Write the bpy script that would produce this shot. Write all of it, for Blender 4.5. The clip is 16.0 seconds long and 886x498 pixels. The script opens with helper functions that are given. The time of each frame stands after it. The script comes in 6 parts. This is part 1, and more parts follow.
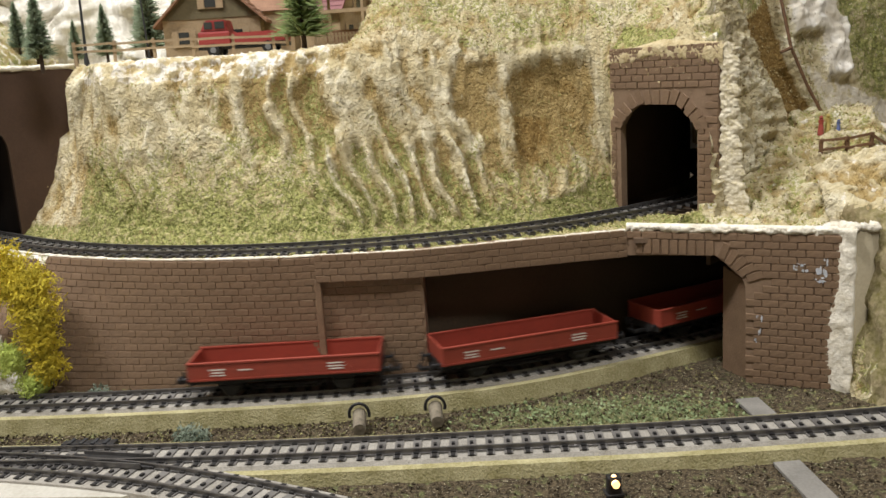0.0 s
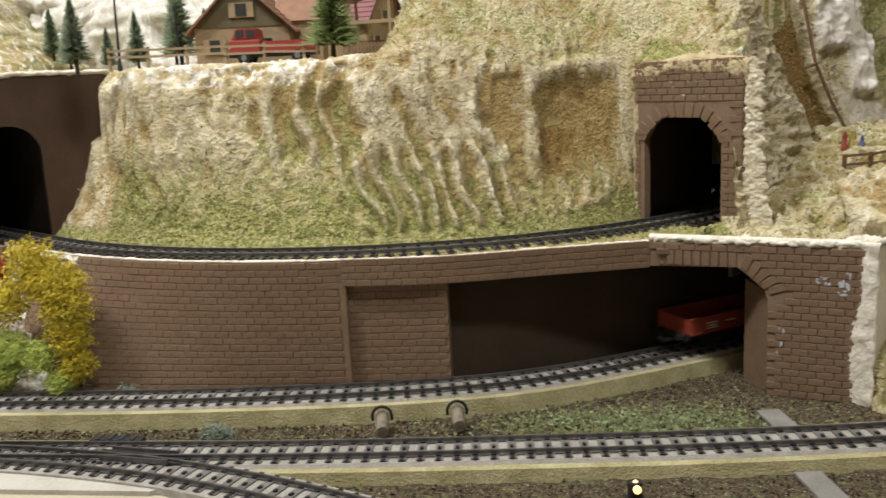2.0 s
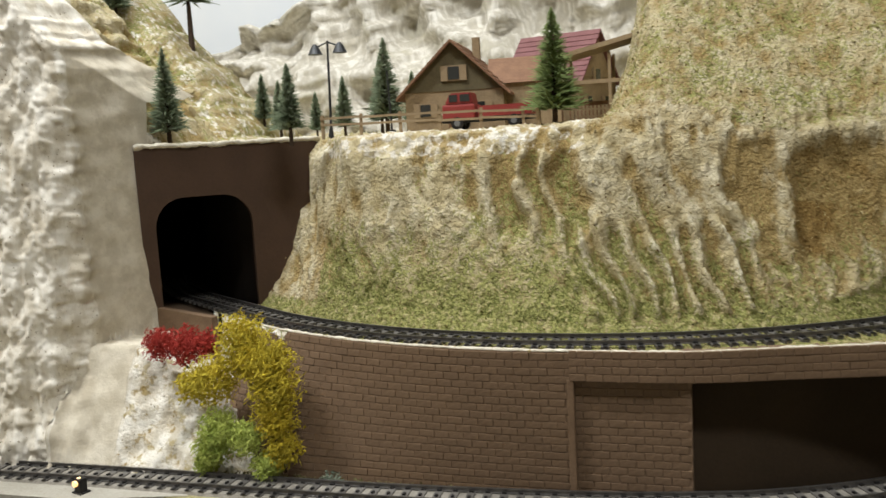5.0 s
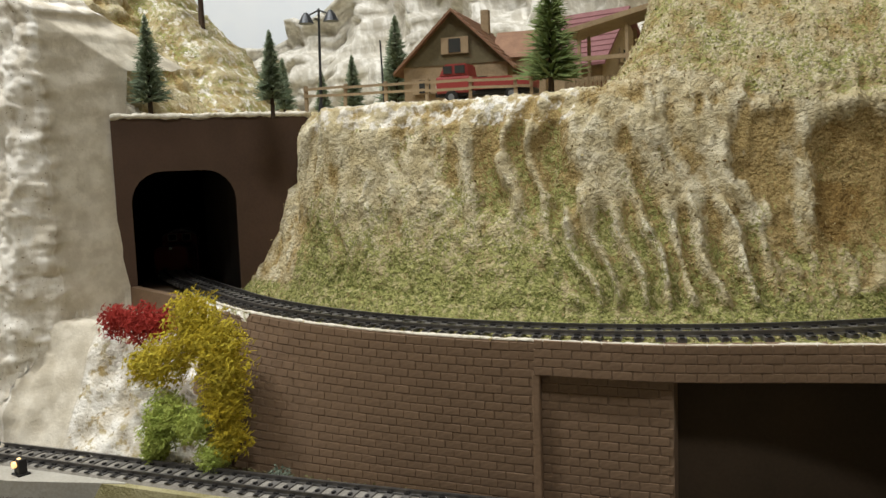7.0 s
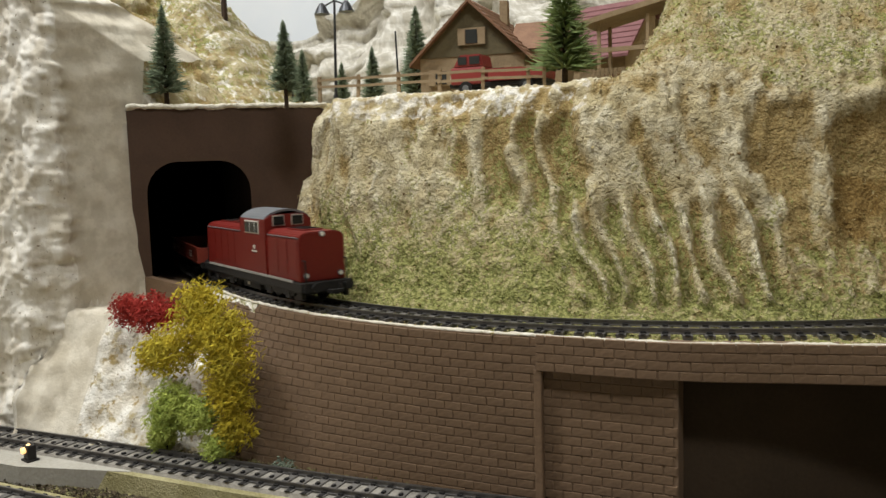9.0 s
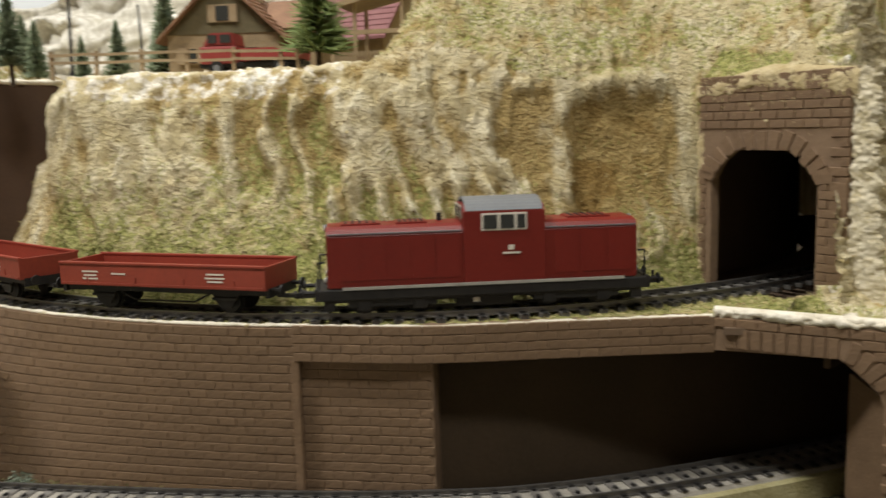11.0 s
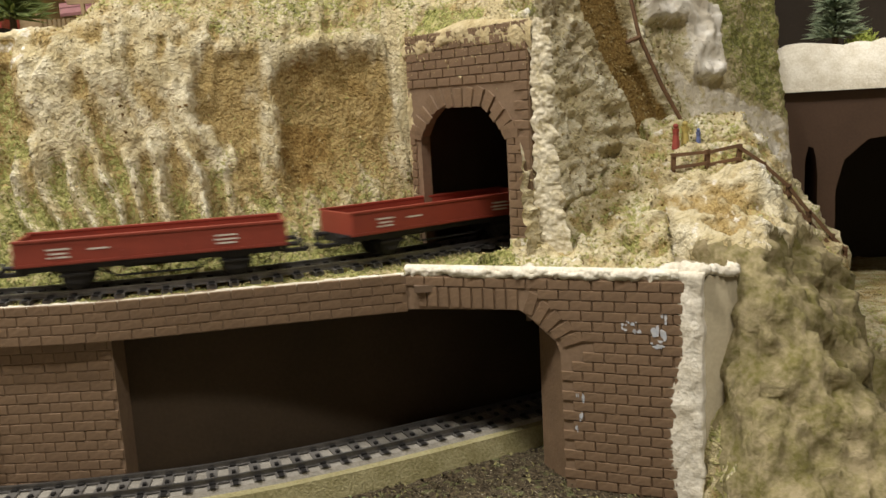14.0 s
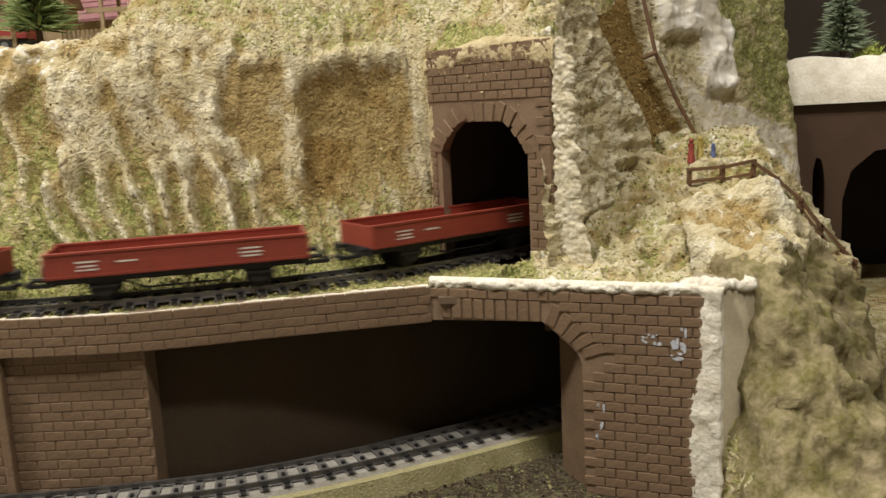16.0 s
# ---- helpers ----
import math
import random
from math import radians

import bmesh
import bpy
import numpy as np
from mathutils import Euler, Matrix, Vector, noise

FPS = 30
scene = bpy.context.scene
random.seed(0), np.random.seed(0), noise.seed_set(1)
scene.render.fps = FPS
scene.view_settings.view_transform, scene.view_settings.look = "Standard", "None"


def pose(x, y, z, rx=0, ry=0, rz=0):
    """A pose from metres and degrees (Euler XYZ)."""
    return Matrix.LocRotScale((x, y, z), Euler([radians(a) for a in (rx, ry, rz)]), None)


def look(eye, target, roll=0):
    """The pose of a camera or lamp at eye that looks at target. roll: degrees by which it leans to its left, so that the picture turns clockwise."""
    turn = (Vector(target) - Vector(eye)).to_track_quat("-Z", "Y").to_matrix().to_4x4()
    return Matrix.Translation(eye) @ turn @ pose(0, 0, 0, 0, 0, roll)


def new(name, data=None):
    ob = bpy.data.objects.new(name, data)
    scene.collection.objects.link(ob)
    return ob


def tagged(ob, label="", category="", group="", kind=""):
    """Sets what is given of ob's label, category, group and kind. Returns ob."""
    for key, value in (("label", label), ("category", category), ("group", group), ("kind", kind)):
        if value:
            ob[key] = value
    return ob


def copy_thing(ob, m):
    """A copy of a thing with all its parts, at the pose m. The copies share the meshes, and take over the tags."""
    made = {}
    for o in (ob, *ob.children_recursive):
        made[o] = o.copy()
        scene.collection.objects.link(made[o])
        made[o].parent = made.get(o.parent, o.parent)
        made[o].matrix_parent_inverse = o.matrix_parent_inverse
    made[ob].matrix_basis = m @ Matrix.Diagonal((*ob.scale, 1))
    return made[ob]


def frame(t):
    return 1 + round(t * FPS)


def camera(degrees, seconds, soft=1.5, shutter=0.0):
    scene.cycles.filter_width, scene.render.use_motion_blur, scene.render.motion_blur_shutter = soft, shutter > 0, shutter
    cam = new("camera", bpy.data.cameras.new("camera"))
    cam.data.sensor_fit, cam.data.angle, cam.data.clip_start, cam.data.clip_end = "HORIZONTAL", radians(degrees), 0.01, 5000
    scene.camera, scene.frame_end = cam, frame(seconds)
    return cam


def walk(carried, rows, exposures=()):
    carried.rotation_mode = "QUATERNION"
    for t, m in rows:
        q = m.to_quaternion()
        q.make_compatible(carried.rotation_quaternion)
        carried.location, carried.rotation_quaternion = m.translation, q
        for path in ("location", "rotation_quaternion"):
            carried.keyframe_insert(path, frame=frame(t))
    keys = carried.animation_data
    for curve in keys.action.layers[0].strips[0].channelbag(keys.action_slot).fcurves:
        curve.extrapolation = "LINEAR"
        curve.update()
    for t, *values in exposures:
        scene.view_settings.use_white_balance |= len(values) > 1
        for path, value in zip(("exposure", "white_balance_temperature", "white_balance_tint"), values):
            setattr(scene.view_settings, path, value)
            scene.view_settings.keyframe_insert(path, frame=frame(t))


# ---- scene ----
cam = camera(54.2, 16.0, shutter=0.6)

PATH = [
    (0, (0.226, 0.201, 0.198), (0.031, 2.146, -0.224), -3.7),
    (0.5, (0.231, 0.196, 0.204), (0.022, 2.14, -0.217), -3.7),
    (1, (0.232, 0.198, 0.2), (0.026, 2.145, -0.209), -3.4),
    (1.5, (0.227, 0.195, 0.198), (0.027, 2.144, -0.203), -3.0),
    (2, (0.221, 0.193, 0.195), (-0.008, 2.142, -0.192), -2.8),
    (2.5, (0.201, 0.18, 0.192), (-0.094, 2.122, -0.182), -3.5),
    (3, (0.187, 0.177, 0.195), (-0.161, 2.115, -0.161), -3.9),
    (3.5, (0.188, 0.185, 0.2), (-0.112, 2.125, -0.182), -3.8),
    (4, (0.179, 0.195, 0.209), (-0.169, 2.132, -0.148), -3.5),
    (4.5, (0.173, 0.218, 0.209), (-0.315, 2.135, -0.083), -3.3),
    (7, (0.22, 0.309, 0.177), (-0.566, 2.136, -0.03), -2.1),
    (7.5, (0.225, 0.318, 0.171), (-0.61, 2.125, -0.02), -1.5),
    (8, (0.233, 0.323, 0.171), (-0.656, 2.105, -0.011), -1.5),
    (10.5, (0.234, 0.321, 0.179), (-0.371, 2.206, -0.102), -2.0),
    (11, (0.241, 0.331, 0.178), (-0.141, 2.274, -0.103), -1.5),
    (11.5, (0.251, 0.333, 0.184), (-0.071, 2.282, -0.125), -1.6),
    (12, (0.292, 0.342, 0.163), (0.033, 2.309, -0.086), -2.6),
    (12.5, (0.323, 0.35, 0.161), (0.123, 2.321, -0.117), -3.3),
    (13, (0.329, 0.355, 0.155), (0.216, 2.329, -0.145), -3.2),
    (13.5, (0.328, 0.353, 0.157), (0.226, 2.326, -0.154), -3.1),
    (14, (0.323, 0.351, 0.163), (0.219, 2.322, -0.16), -3.2),
    (14.5, (0.318, 0.35, 0.168), (0.21, 2.321, -0.152), -3.3),
    (15, (0.316, 0.347, 0.171), (0.214, 2.317, -0.162), -3.1),
    (15.5, (0.317, 0.345, 0.172), (0.228, 2.315, -0.161), -3.0),
    (16, (0.31, 0.342, 0.173), (0.222, 2.312, -0.162), -2.9),
]
walk(cam, [(t, look(eye, target, roll)) for t, eye, target, roll in PATH],
     exposures=[(0, -0.05, 6150, 11), (3, -0.22, 6200, 11), (3.5, -0.22, 6250, 11), (4.5, -0.42, 6150, 8), (7, -0.57, 6150, 8.5), (8, -0.62, 6100, 8.5), (10.5, -0.43, 6350, 8),
                (12.5, -0.15, 6650, 10), (16, -0.12, 6550, 10)])

# ---- world, room light ----
world = bpy.data.worlds.new("room_ambient")
world.use_nodes = True
scene.world = world
world.node_tree.nodes["Background"].inputs[0].default_value = (1.0, 0.93, 0.82, 1)
world.node_tree.nodes["Background"].inputs[1].default_value = 0.12


def assumed_lamp(x, y, z, sx, sy, power):
    d = bpy.data.lights.new("assumed_lamp", "AREA")
    d.shape, d.size, d.size_y, d.energy, d.color = "RECTANGLE", sx, sy, power, (1.0, 0.975, 0.93)
    o = new("assumed_lamp", d)
    o.matrix_world = look((x, y, z), (x, y + 0.05, 0))
    return o


assumed_lamp(-0.62, 0.28, 1.50, 0.5, 0.10, 32)
# added front fill that brightens the walls facing forward
assumed_lamp(0.50, 0.00, 1.50, 0.5, 0.12, 19)
# added fill over the village to brighten the mountain and sky board
assumed_lamp(-0.35, 1.05, 1.55, 0.5, 0.12, 16)

# ---- materials ----


def mat(name, base, rough=0.7, metal=0.0, var=None, scale=60.0, fine=600.0, bump=0.0, bump_scale=300.0, spec=0.3, emit=None, island=0.0):
    m = bpy.data.materials.new(name)
    m.use_nodes = True
    nt = m.node_tree
    n, l = nt.nodes, nt.links
    b = n["Principled BSDF"]
    b.inputs["Roughness"].default_value = rough
    b.inputs["Metallic"].default_value = metal
    b.inputs["Specular IOR Level"].default_value = spec
    b.inputs["Base Color"].default_value = (*base, 1)
    tc = n.new("ShaderNodeTexCoord")
    if var:
        n1 = n.new("ShaderNodeTexNoise")
        n1.inputs["Scale"].default_value, n1.inputs["Detail"].default_value = scale, 6
        n2 = n.new("ShaderNodeTexNoise")
        n2.inputs["Scale"].default_value, n2.inputs["Detail"].default_value = fine, 3
        mx = n.new("ShaderNodeMix")
        mx.data_type = "RGBA"
        mx.inputs[6].default_value, mx.inputs[7].default_value = (*base, 1), (*var, 1)
        add = n.new("ShaderNodeMath")
        add.operation = "MULTIPLY_ADD"
        add.inputs[1].default_value = 0.6
        rp = n.new("ShaderNodeMapRange")
        rp.inputs[1].default_value, rp.inputs[2].default_value = 0.55, 1.0
        l.new(tc.outputs["Object"], n1.inputs["Vector"])
        l.new(tc.outputs["Object"], n2.inputs["Vector"])
        l.new(n1.outputs[0], add.inputs[0])
        half = n.new("ShaderNodeMath")
        half.operation = "MULTIPLY"
        half.inputs[1].default_value = 0.45
        l.new(n2.outputs[0], half.inputs[0])
        l.new(half.outputs[0], add.inputs[2])
        l.new(add.outputs[0], rp.inputs[0])
        rp.inputs[1].default_value, rp.inputs[2].default_value = 0.40, 0.66
        l.new(rp.outputs[0], mx.inputs[0])
        out = mx.outputs[2]
        if island:
            oi = n.new("ShaderNodeObjectInfo")
            hs = n.new("ShaderNodeHueSaturation")
            mr = n.new("ShaderNodeMapRange")
            mr.inputs[3].default_value, mr.inputs[4].default_value = 1 - island, 1 + island
            l.new(oi.outputs["Random"], mr.inputs[0])
            l.new(mr.outputs[0], hs.inputs["Value"])
            l.new(out, hs.inputs["Color"])
            out = hs.outputs[0]
        l.new(out, b.inputs["Base Color"])
    if bump:
        n3 = n.new("ShaderNodeTexNoise")
        n3.inputs["Scale"].default_value, n3.inputs["Detail"].default_value = bump_scale, 5
        bp = n.new("ShaderNodeBump")
        bp.inputs["Strength"].default_value, bp.inputs["Distance"].default_value = bump, 0.001
        l.new(tc.outputs["Object"], n3.inputs["Vector"])
        l.new(n3.outputs[0], bp.inputs["Height"])
        l.new(bp.outputs[0], b.inputs["Normal"])
    if emit:
        b.inputs["Emission Color"].default_value = (*emit[:3], 1)
        b.inputs["Emission Strength"].default_value = emit[3]
    return m


def terrain_mat(name, kind):
    """Scenery plaster with flock: cream plaster, olive grass and ochre earth, sorted by masks on the mesh and by noise.
    Light and shade of the relief are coloured in through the crest mask.
    """
    m = bpy.data.materials.new(name)
    m.use_nodes = True
    n, l = m.node_tree.nodes, m.node_tree.links
    b = n["Principled BSDF"]
    b.inputs["Roughness"].default_value = 0.95
    b.inputs["Specular IOR Level"].default_value = 0.12
    tc = n.new("ShaderNodeTexCoord")

    def tex(scale, detail=5, rough=0.6, stretch=None):
        t = n.new("ShaderNodeTexNoise")
        t.inputs["Scale"].default_value, t.inputs["Detail"].default_value, t.inputs["Roughness"].default_value = scale, detail, rough
        if stretch:
            mp = n.new("ShaderNodeMapping")
            mp.inputs["Scale"].default_value = stretch
            l.new(tc.outputs["Object"], mp.inputs[0])
            l.new(mp.outputs[0], t.inputs["Vector"])
        else:
            l.new(tc.outputs["Object"], t.inputs["Vector"])
        return t.outputs[0]

    def ramp(v, a, c, lo=0.0, hi=1.0):
        r = n.new("ShaderNodeMapRange")
        r.interpolation_type = "SMOOTHSTEP"
        r.inputs[1].default_value, r.inputs[2].default_value, r.inputs[3].default_value, r.inputs[4].default_value = a, c, lo, hi
        l.new(v, r.inputs[0])
        return r.outputs[0]

    def calc(op, a, c):
        r = n.new("ShaderNodeMath")
        r.operation = op
        for i, v in enumerate((a, c)):
            if isinstance(v, (int, float)):
                r.inputs[i].default_value = v
            else:
                l.new(v, r.inputs[i])
        return r.outputs[0]

    def mix(f, a, c):
        r = n.new("ShaderNodeMix")
        r.data_type = "RGBA"
        if isinstance(f, (int, float)):
            r.inputs[0].default_value = f
        else:
            l.new(f, r.inputs[0])
        for i, v in ((6, a), (7, c)):
            if isinstance(v, tuple):
                r.inputs[i].default_value = (*v, 1)
            else:
                l.new(v, r.inputs[i])
        return r.outputs[2]

    def mask(name):
        a = n.new("ShaderNodeAttribute")
        a.attribute_name = name
        return a.outputs["Fac"]

    speck = tex(520, 2, 0.7)
    speck2 = tex(900, 2, 0.7)
    mid = tex(70, 6)
    big = tex(18, 5)
    streak = tex(95, 5, 0.6, (1.0, 1.0, 0.28))
    if kind == "hill":
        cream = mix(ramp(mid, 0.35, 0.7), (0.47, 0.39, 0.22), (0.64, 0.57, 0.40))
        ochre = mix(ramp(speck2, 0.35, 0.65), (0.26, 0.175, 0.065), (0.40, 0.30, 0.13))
        # painted relief shading: raised ribs go cream, grooves ochre, beside random streaks
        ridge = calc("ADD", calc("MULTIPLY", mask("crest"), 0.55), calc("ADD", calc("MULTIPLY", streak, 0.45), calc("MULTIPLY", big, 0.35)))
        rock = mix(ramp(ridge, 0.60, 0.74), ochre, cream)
        # highest crests get a painted highlight
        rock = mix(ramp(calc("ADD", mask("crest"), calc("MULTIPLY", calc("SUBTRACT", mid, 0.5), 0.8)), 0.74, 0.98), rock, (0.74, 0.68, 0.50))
        grass = mix(ramp(speck, 0.38, 0.62), (0.125, 0.135, 0.035), (0.34, 0.33, 0.115))
        grass = mix(ramp(tex(240, 3), 0.50, 0.70), grass, (0.46, 0.40, 0.20))
        g = calc("ADD", mask("grass"), calc("MULTIPLY", calc("SUBTRACT", mid, 0.5), 1.3))
        g = calc("ADD", g, calc("MULTIPLY", calc("SUBTRACT", speck, 0.5), 1.6))
        # crests lose grass, so grooves turn darker olive as well
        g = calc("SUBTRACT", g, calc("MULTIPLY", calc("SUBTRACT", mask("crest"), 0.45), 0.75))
        col = mix(ramp(g, 0.34, 0.66), rock, grass)
        e = calc("ADD", mask("earth"), calc("MULTIPLY", calc("SUBTRACT", mid, 0.5), 1.4))
        col = mix(ramp(e, 0.40, 0.75), col, mix(ramp(speck2, 0.35, 0.65), (0.17, 0.10, 0.03), (0.30, 0.20, 0.07)))
        w = calc("ADD", mask("plaster"), calc("MULTIPLY", calc("SUBTRACT", tex(150, 4), 0.5), 1.5))
        plaster = mix(ramp(calc('ADD', calc('MULTIPLY', streak, 0.6), calc('MULTIPLY', mid, 0.4)), 0.40, 0.60), (0.60, 0.54, 0.43), (0.85, 0.81, 0.72))
        plaster = mix(ramp(tex(420, 2), 0.66, 0.72), plaster, (0.30, 0.24, 0.15))
        putty = mix(ramp(mid, 0.35, 0.65), (0.53, 0.47, 0.36), (0.69, 0.63, 0.51))
        plaster = mix(ramp(calc("ADD", mask("putty"), calc("MULTIPLY", calc("SUBTRACT", mid, 0.5), 0.9)), 0.45, 0.6), plaster, putty)
        col = mix(ramp(w, 0.42, 0.62), col, plaster)
        col = mix(ramp(speck2, 0.60, 0.78, 0.0, 0.35), col, (0.16, 0.12, 0.055))
    elif kind == "ground":
        col = mix(ramp(speck, 0.35, 0.65), (0.035, 0.026, 0.016), (0.115, 0.088, 0.052))
        g = calc("ADD", mask("grass"), calc("MULTIPLY", calc("SUBTRACT", tex(160, 4), 0.5), 1.8))
        moss = mix(ramp(speck2, 0.35, 0.65), (0.07, 0.078, 0.028), (0.185, 0.18, 0.085))
        col = mix(ramp(g, 0.42, 0.66), col, moss)
        col = mix(ramp(tex(1100, 1), 0.66, 0.74), col, (0.45, 0.40, 0.28))
    else:
        col = mix(ramp(streak, 0.4, 0.65), (0.48, 0.445, 0.37), (0.70, 0.67, 0.60))
        col = mix(ramp(big, 0.52, 0.74), col, (0.48, 0.45, 0.34))
    l.new(col, b.inputs["Base Color"])
    bp = n.new("ShaderNodeBump")
    bp.inputs["Strength"].default_value, bp.inputs["Distance"].default_value = (1.0, 0.0022) if kind != "far" else (0.6, 0.004)
    h = calc("ADD", speck, calc("MULTIPLY", tex(230, 4), 1.6))
    if kind == "hill":
        h = calc("MULTIPLY", h, calc("SUBTRACT", 1.0, calc("MULTIPLY", mask("plaster"), 0.92)))
    l.new(h if kind != "far" else mid, bp.inputs["Height"])
    l.new(bp.outputs[0], b.inputs["Normal"])
    return m


# beige putty darkened for the slope turned from the light, with olive streaks
M_SLOPE = mat("brushed_beige_plaster_in_shade", (0.300, 0.245, 0.140), 0.9, var=(0.140, 0.122, 0.036), scale=75, fine=420, bump=1.0, bump_scale=320)
M_HILL = terrain_mat("scenery_plaster_with_flock", "hill")
M_GROUND = terrain_mat("dark_soil_with_moss", "ground")
M_FAR = terrain_mat("far_rock", "far")
M_BRICK = mat("brown_moulded_brick", (0.202, 0.130, 0.077), 0.62, var=(0.150, 0.096, 0.057), scale=90, fine=900, bump=0.35, bump_scale=700, island=0.06)
M_JOINT = mat("brown_mortar", (0.212, 0.141, 0.088), 0.7, var=(0.168, 0.110, 0.068), scale=80, bump=0.3)
M_BROWN = mat("smooth_brown_card", (0.082, 0.047, 0.029), 0.7, var=(0.066, 0.038, 0.023), scale=50, fine=700, bump=0.15)
M_DARK = mat("dark_tunnel_lining", (0.125, 0.085, 0.055), 0.9, var=(0.15, 0.10, 0.064), scale=40)
# darker copy of the lining: the tunnel's darkness is put into its colour
M_TUNNEL_SHADE = mat("tunnel_lining_in_shade", (0.018, 0.014, 0.011), 0.9, var=(0.028, 0.020, 0.015), scale=40)
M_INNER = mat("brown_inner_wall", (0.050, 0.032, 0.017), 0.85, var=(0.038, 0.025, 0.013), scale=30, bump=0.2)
M_RAIL = mat("dark_steel_rail", (0.13, 0.122, 0.114), 0.36, 0.75, var=(0.20, 0.19, 0.18), scale=120, fine=900)
M_SLEEPER = mat("dark_track_sleeper", (0.095, 0.087, 0.078), 0.45, var=(0.14, 0.13, 0.117), scale=200, fine=1200, island=0.2)
M_BED = mat("beige_cork_bed", (0.41, 0.365, 0.20), 0.95, var=(0.24, 0.21, 0.09), scale=60, fine=700, bump=0.9, bump_scale=900)
M_BALLAST = mat("pale_ballast", (0.33, 0.305, 0.26), 0.95, var=(0.22, 0.20, 0.165), scale=90, fine=900, bump=0.7, bump_scale=1200)
M_PLASTER = mat("white_lumpy_plaster", (0.76, 0.71, 0.60), 0.9, var=(0.58, 0.52, 0.40), scale=120, fine=900, bump=0.7, bump_scale=500)
M_BOARD = mat("cream_painted_board", (0.42, 0.38, 0.27), 0.8, var=(0.34, 0.30, 0.20), scale=25, fine=500, bump=0.2)
M_RED = mat("oxide_red_wagon", (0.265, 0.046, 0.026), 0.5, var=(0.215, 0.038, 0.023), scale=60, fine=500, spec=0.4)
M_LOCO = mat("crimson_loco", (0.165, 0.013, 0.008), 0.40, var=(0.140, 0.011, 0.007), scale=40, fine=600, spec=0.45)
M_BLACK = mat("black_underframe", (0.013, 0.012, 0.012), 0.55, var=(0.022, 0.02, 0.018), scale=200)
M_GREY = mat("grey_roof", (0.17, 0.175, 0.18), 0.45, var=(0.14, 0.145, 0.15), scale=60)
M_WHITE = mat("off_white_print", (0.62, 0.58, 0.50), 0.6)
M_DULLWHITE = mat("dull_white_line", (0.36, 0.34, 0.30), 0.6, var=(0.28, 0.26, 0.23), scale=200)
M_GLASS = mat("dark_cab_window", (0.03, 0.032, 0.03), 0.12, spec=0.6)
M_PANE = mat("cream_window_pane", (0.50, 0.45, 0.30), 0.3, spec=0.5)
M_LAMPGLOW = mat("lit_signal_lens", (1.0, 0.85, 0.5), 0.4, emit=(1.0, 0.50, 0.16, 2.2))
M_LENS = mat("clear_lamp_lens", (0.80, 0.76, 0.66), 0.15, spec=0.7)
M_METAL = mat("dark_lamp_metal", (0.06, 0.062, 0.065), 0.4, 0.5)
M_YELLOW = mat("yellow_foliage_foam", (0.60, 0.465, 0.032), 0.9, var=(0.40, 0.335, 0.035), scale=60, fine=500, bump=0.5)
M_LIME = mat("lime_foliage_foam", (0.50, 0.54, 0.13), 0.9, var=(0.33, 0.41, 0.08), scale=60, fine=500, bump=0.5)
M_REDBUSH = mat("red_foliage_foam", (0.42, 0.045, 0.032), 0.9, var=(0.30, 0.03, 0.022), scale=60, fine=500, bump=0.5)
M_MOSS = mat("dull_moss_flock", (0.15, 0.185, 0.07), 0.95, var=(0.25, 0.30, 0.16), scale=120)
M_TAN = mat("tan_flocked_plaster", (0.42, 0.33, 0.17), 0.95, var=(0.56, 0.47, 0.29), scale=130, fine=800, bump=0.8, bump_scale=600)
M_CHIP = mat("pale_paint_chip", (0.42, 0.45, 0.50), 0.7, var=(0.55, 0.55, 0.55), scale=300)
M_GREYBUSH = mat("grey_green_tuft", (0.22, 0.25, 0.19), 0.9, var=(0.14, 0.17, 0.12), scale=90)
M_NEEDLE = mat("dark_green_needles", (0.085, 0.120, 0.062), 0.8, var=(0.26, 0.30, 0.19), scale=160, fine=900)
M_NEEDLE2 = mat("fresh_green_needles", (0.11, 0.165, 0.045), 0.8, var=(0.24, 0.28, 0.10), scale=160, fine=900)
M_TRUNK = mat("brown_trunk", (0.07, 0.045, 0.028), 0.85, var=(0.045, 0.03, 0.02), scale=200, bump=0.3)
M_WOOD = mat("brown_fence_wood", (0.16, 0.085, 0.042), 0.75, var=(0.11, 0.06, 0.03), scale=150, fine=900)
M_PALE = mat("pale_weathered_wood", (0.36, 0.27, 0.16), 0.8, var=(0.28, 0.2, 0.115), scale=120, fine=900)
M_STONE = mat("tan_house_wall", (0.34, 0.25, 0.145), 0.85, var=(0.26, 0.19, 0.11), scale=120, fine=700, bump=0.4)
M_GABLE = mat("dark_boarded_gable", (0.14, 0.115, 0.06), 0.8, var=(0.105, 0.085, 0.045), scale=60, fine=500, bump=0.3)
M_ROOF = mat("brown_tile_roof", (0.27, 0.150, 0.085), 0.75, var=(0.2, 0.105, 0.06), scale=110, fine=800, bump=0.4)
M_ROOF2 = mat("purple_red_roof", (0.24, 0.110, 0.110), 0.75, var=(0.19, 0.080, 0.080), scale=110, fine=800, bump=0.4)
M_CARRED = mat("red_truck_paint", (0.26, 0.035, 0.030), 0.45, spec=0.5)
M_PIPE = mat("grey_stone_pipe", (0.20, 0.17, 0.12), 0.9, var=(0.12, 0.10, 0.07), scale=200, bump=0.6)
M_PLANK = mat("grey_plank", (0.21, 0.195, 0.17), 0.8, var=(0.15, 0.14, 0.12), scale=70, fine=800, bump=0.3)
M_WALLROOM = mat("room_wall_paint", (0.58, 0.53, 0.45), 0.9, var=(0.53, 0.48, 0.40), scale=4)
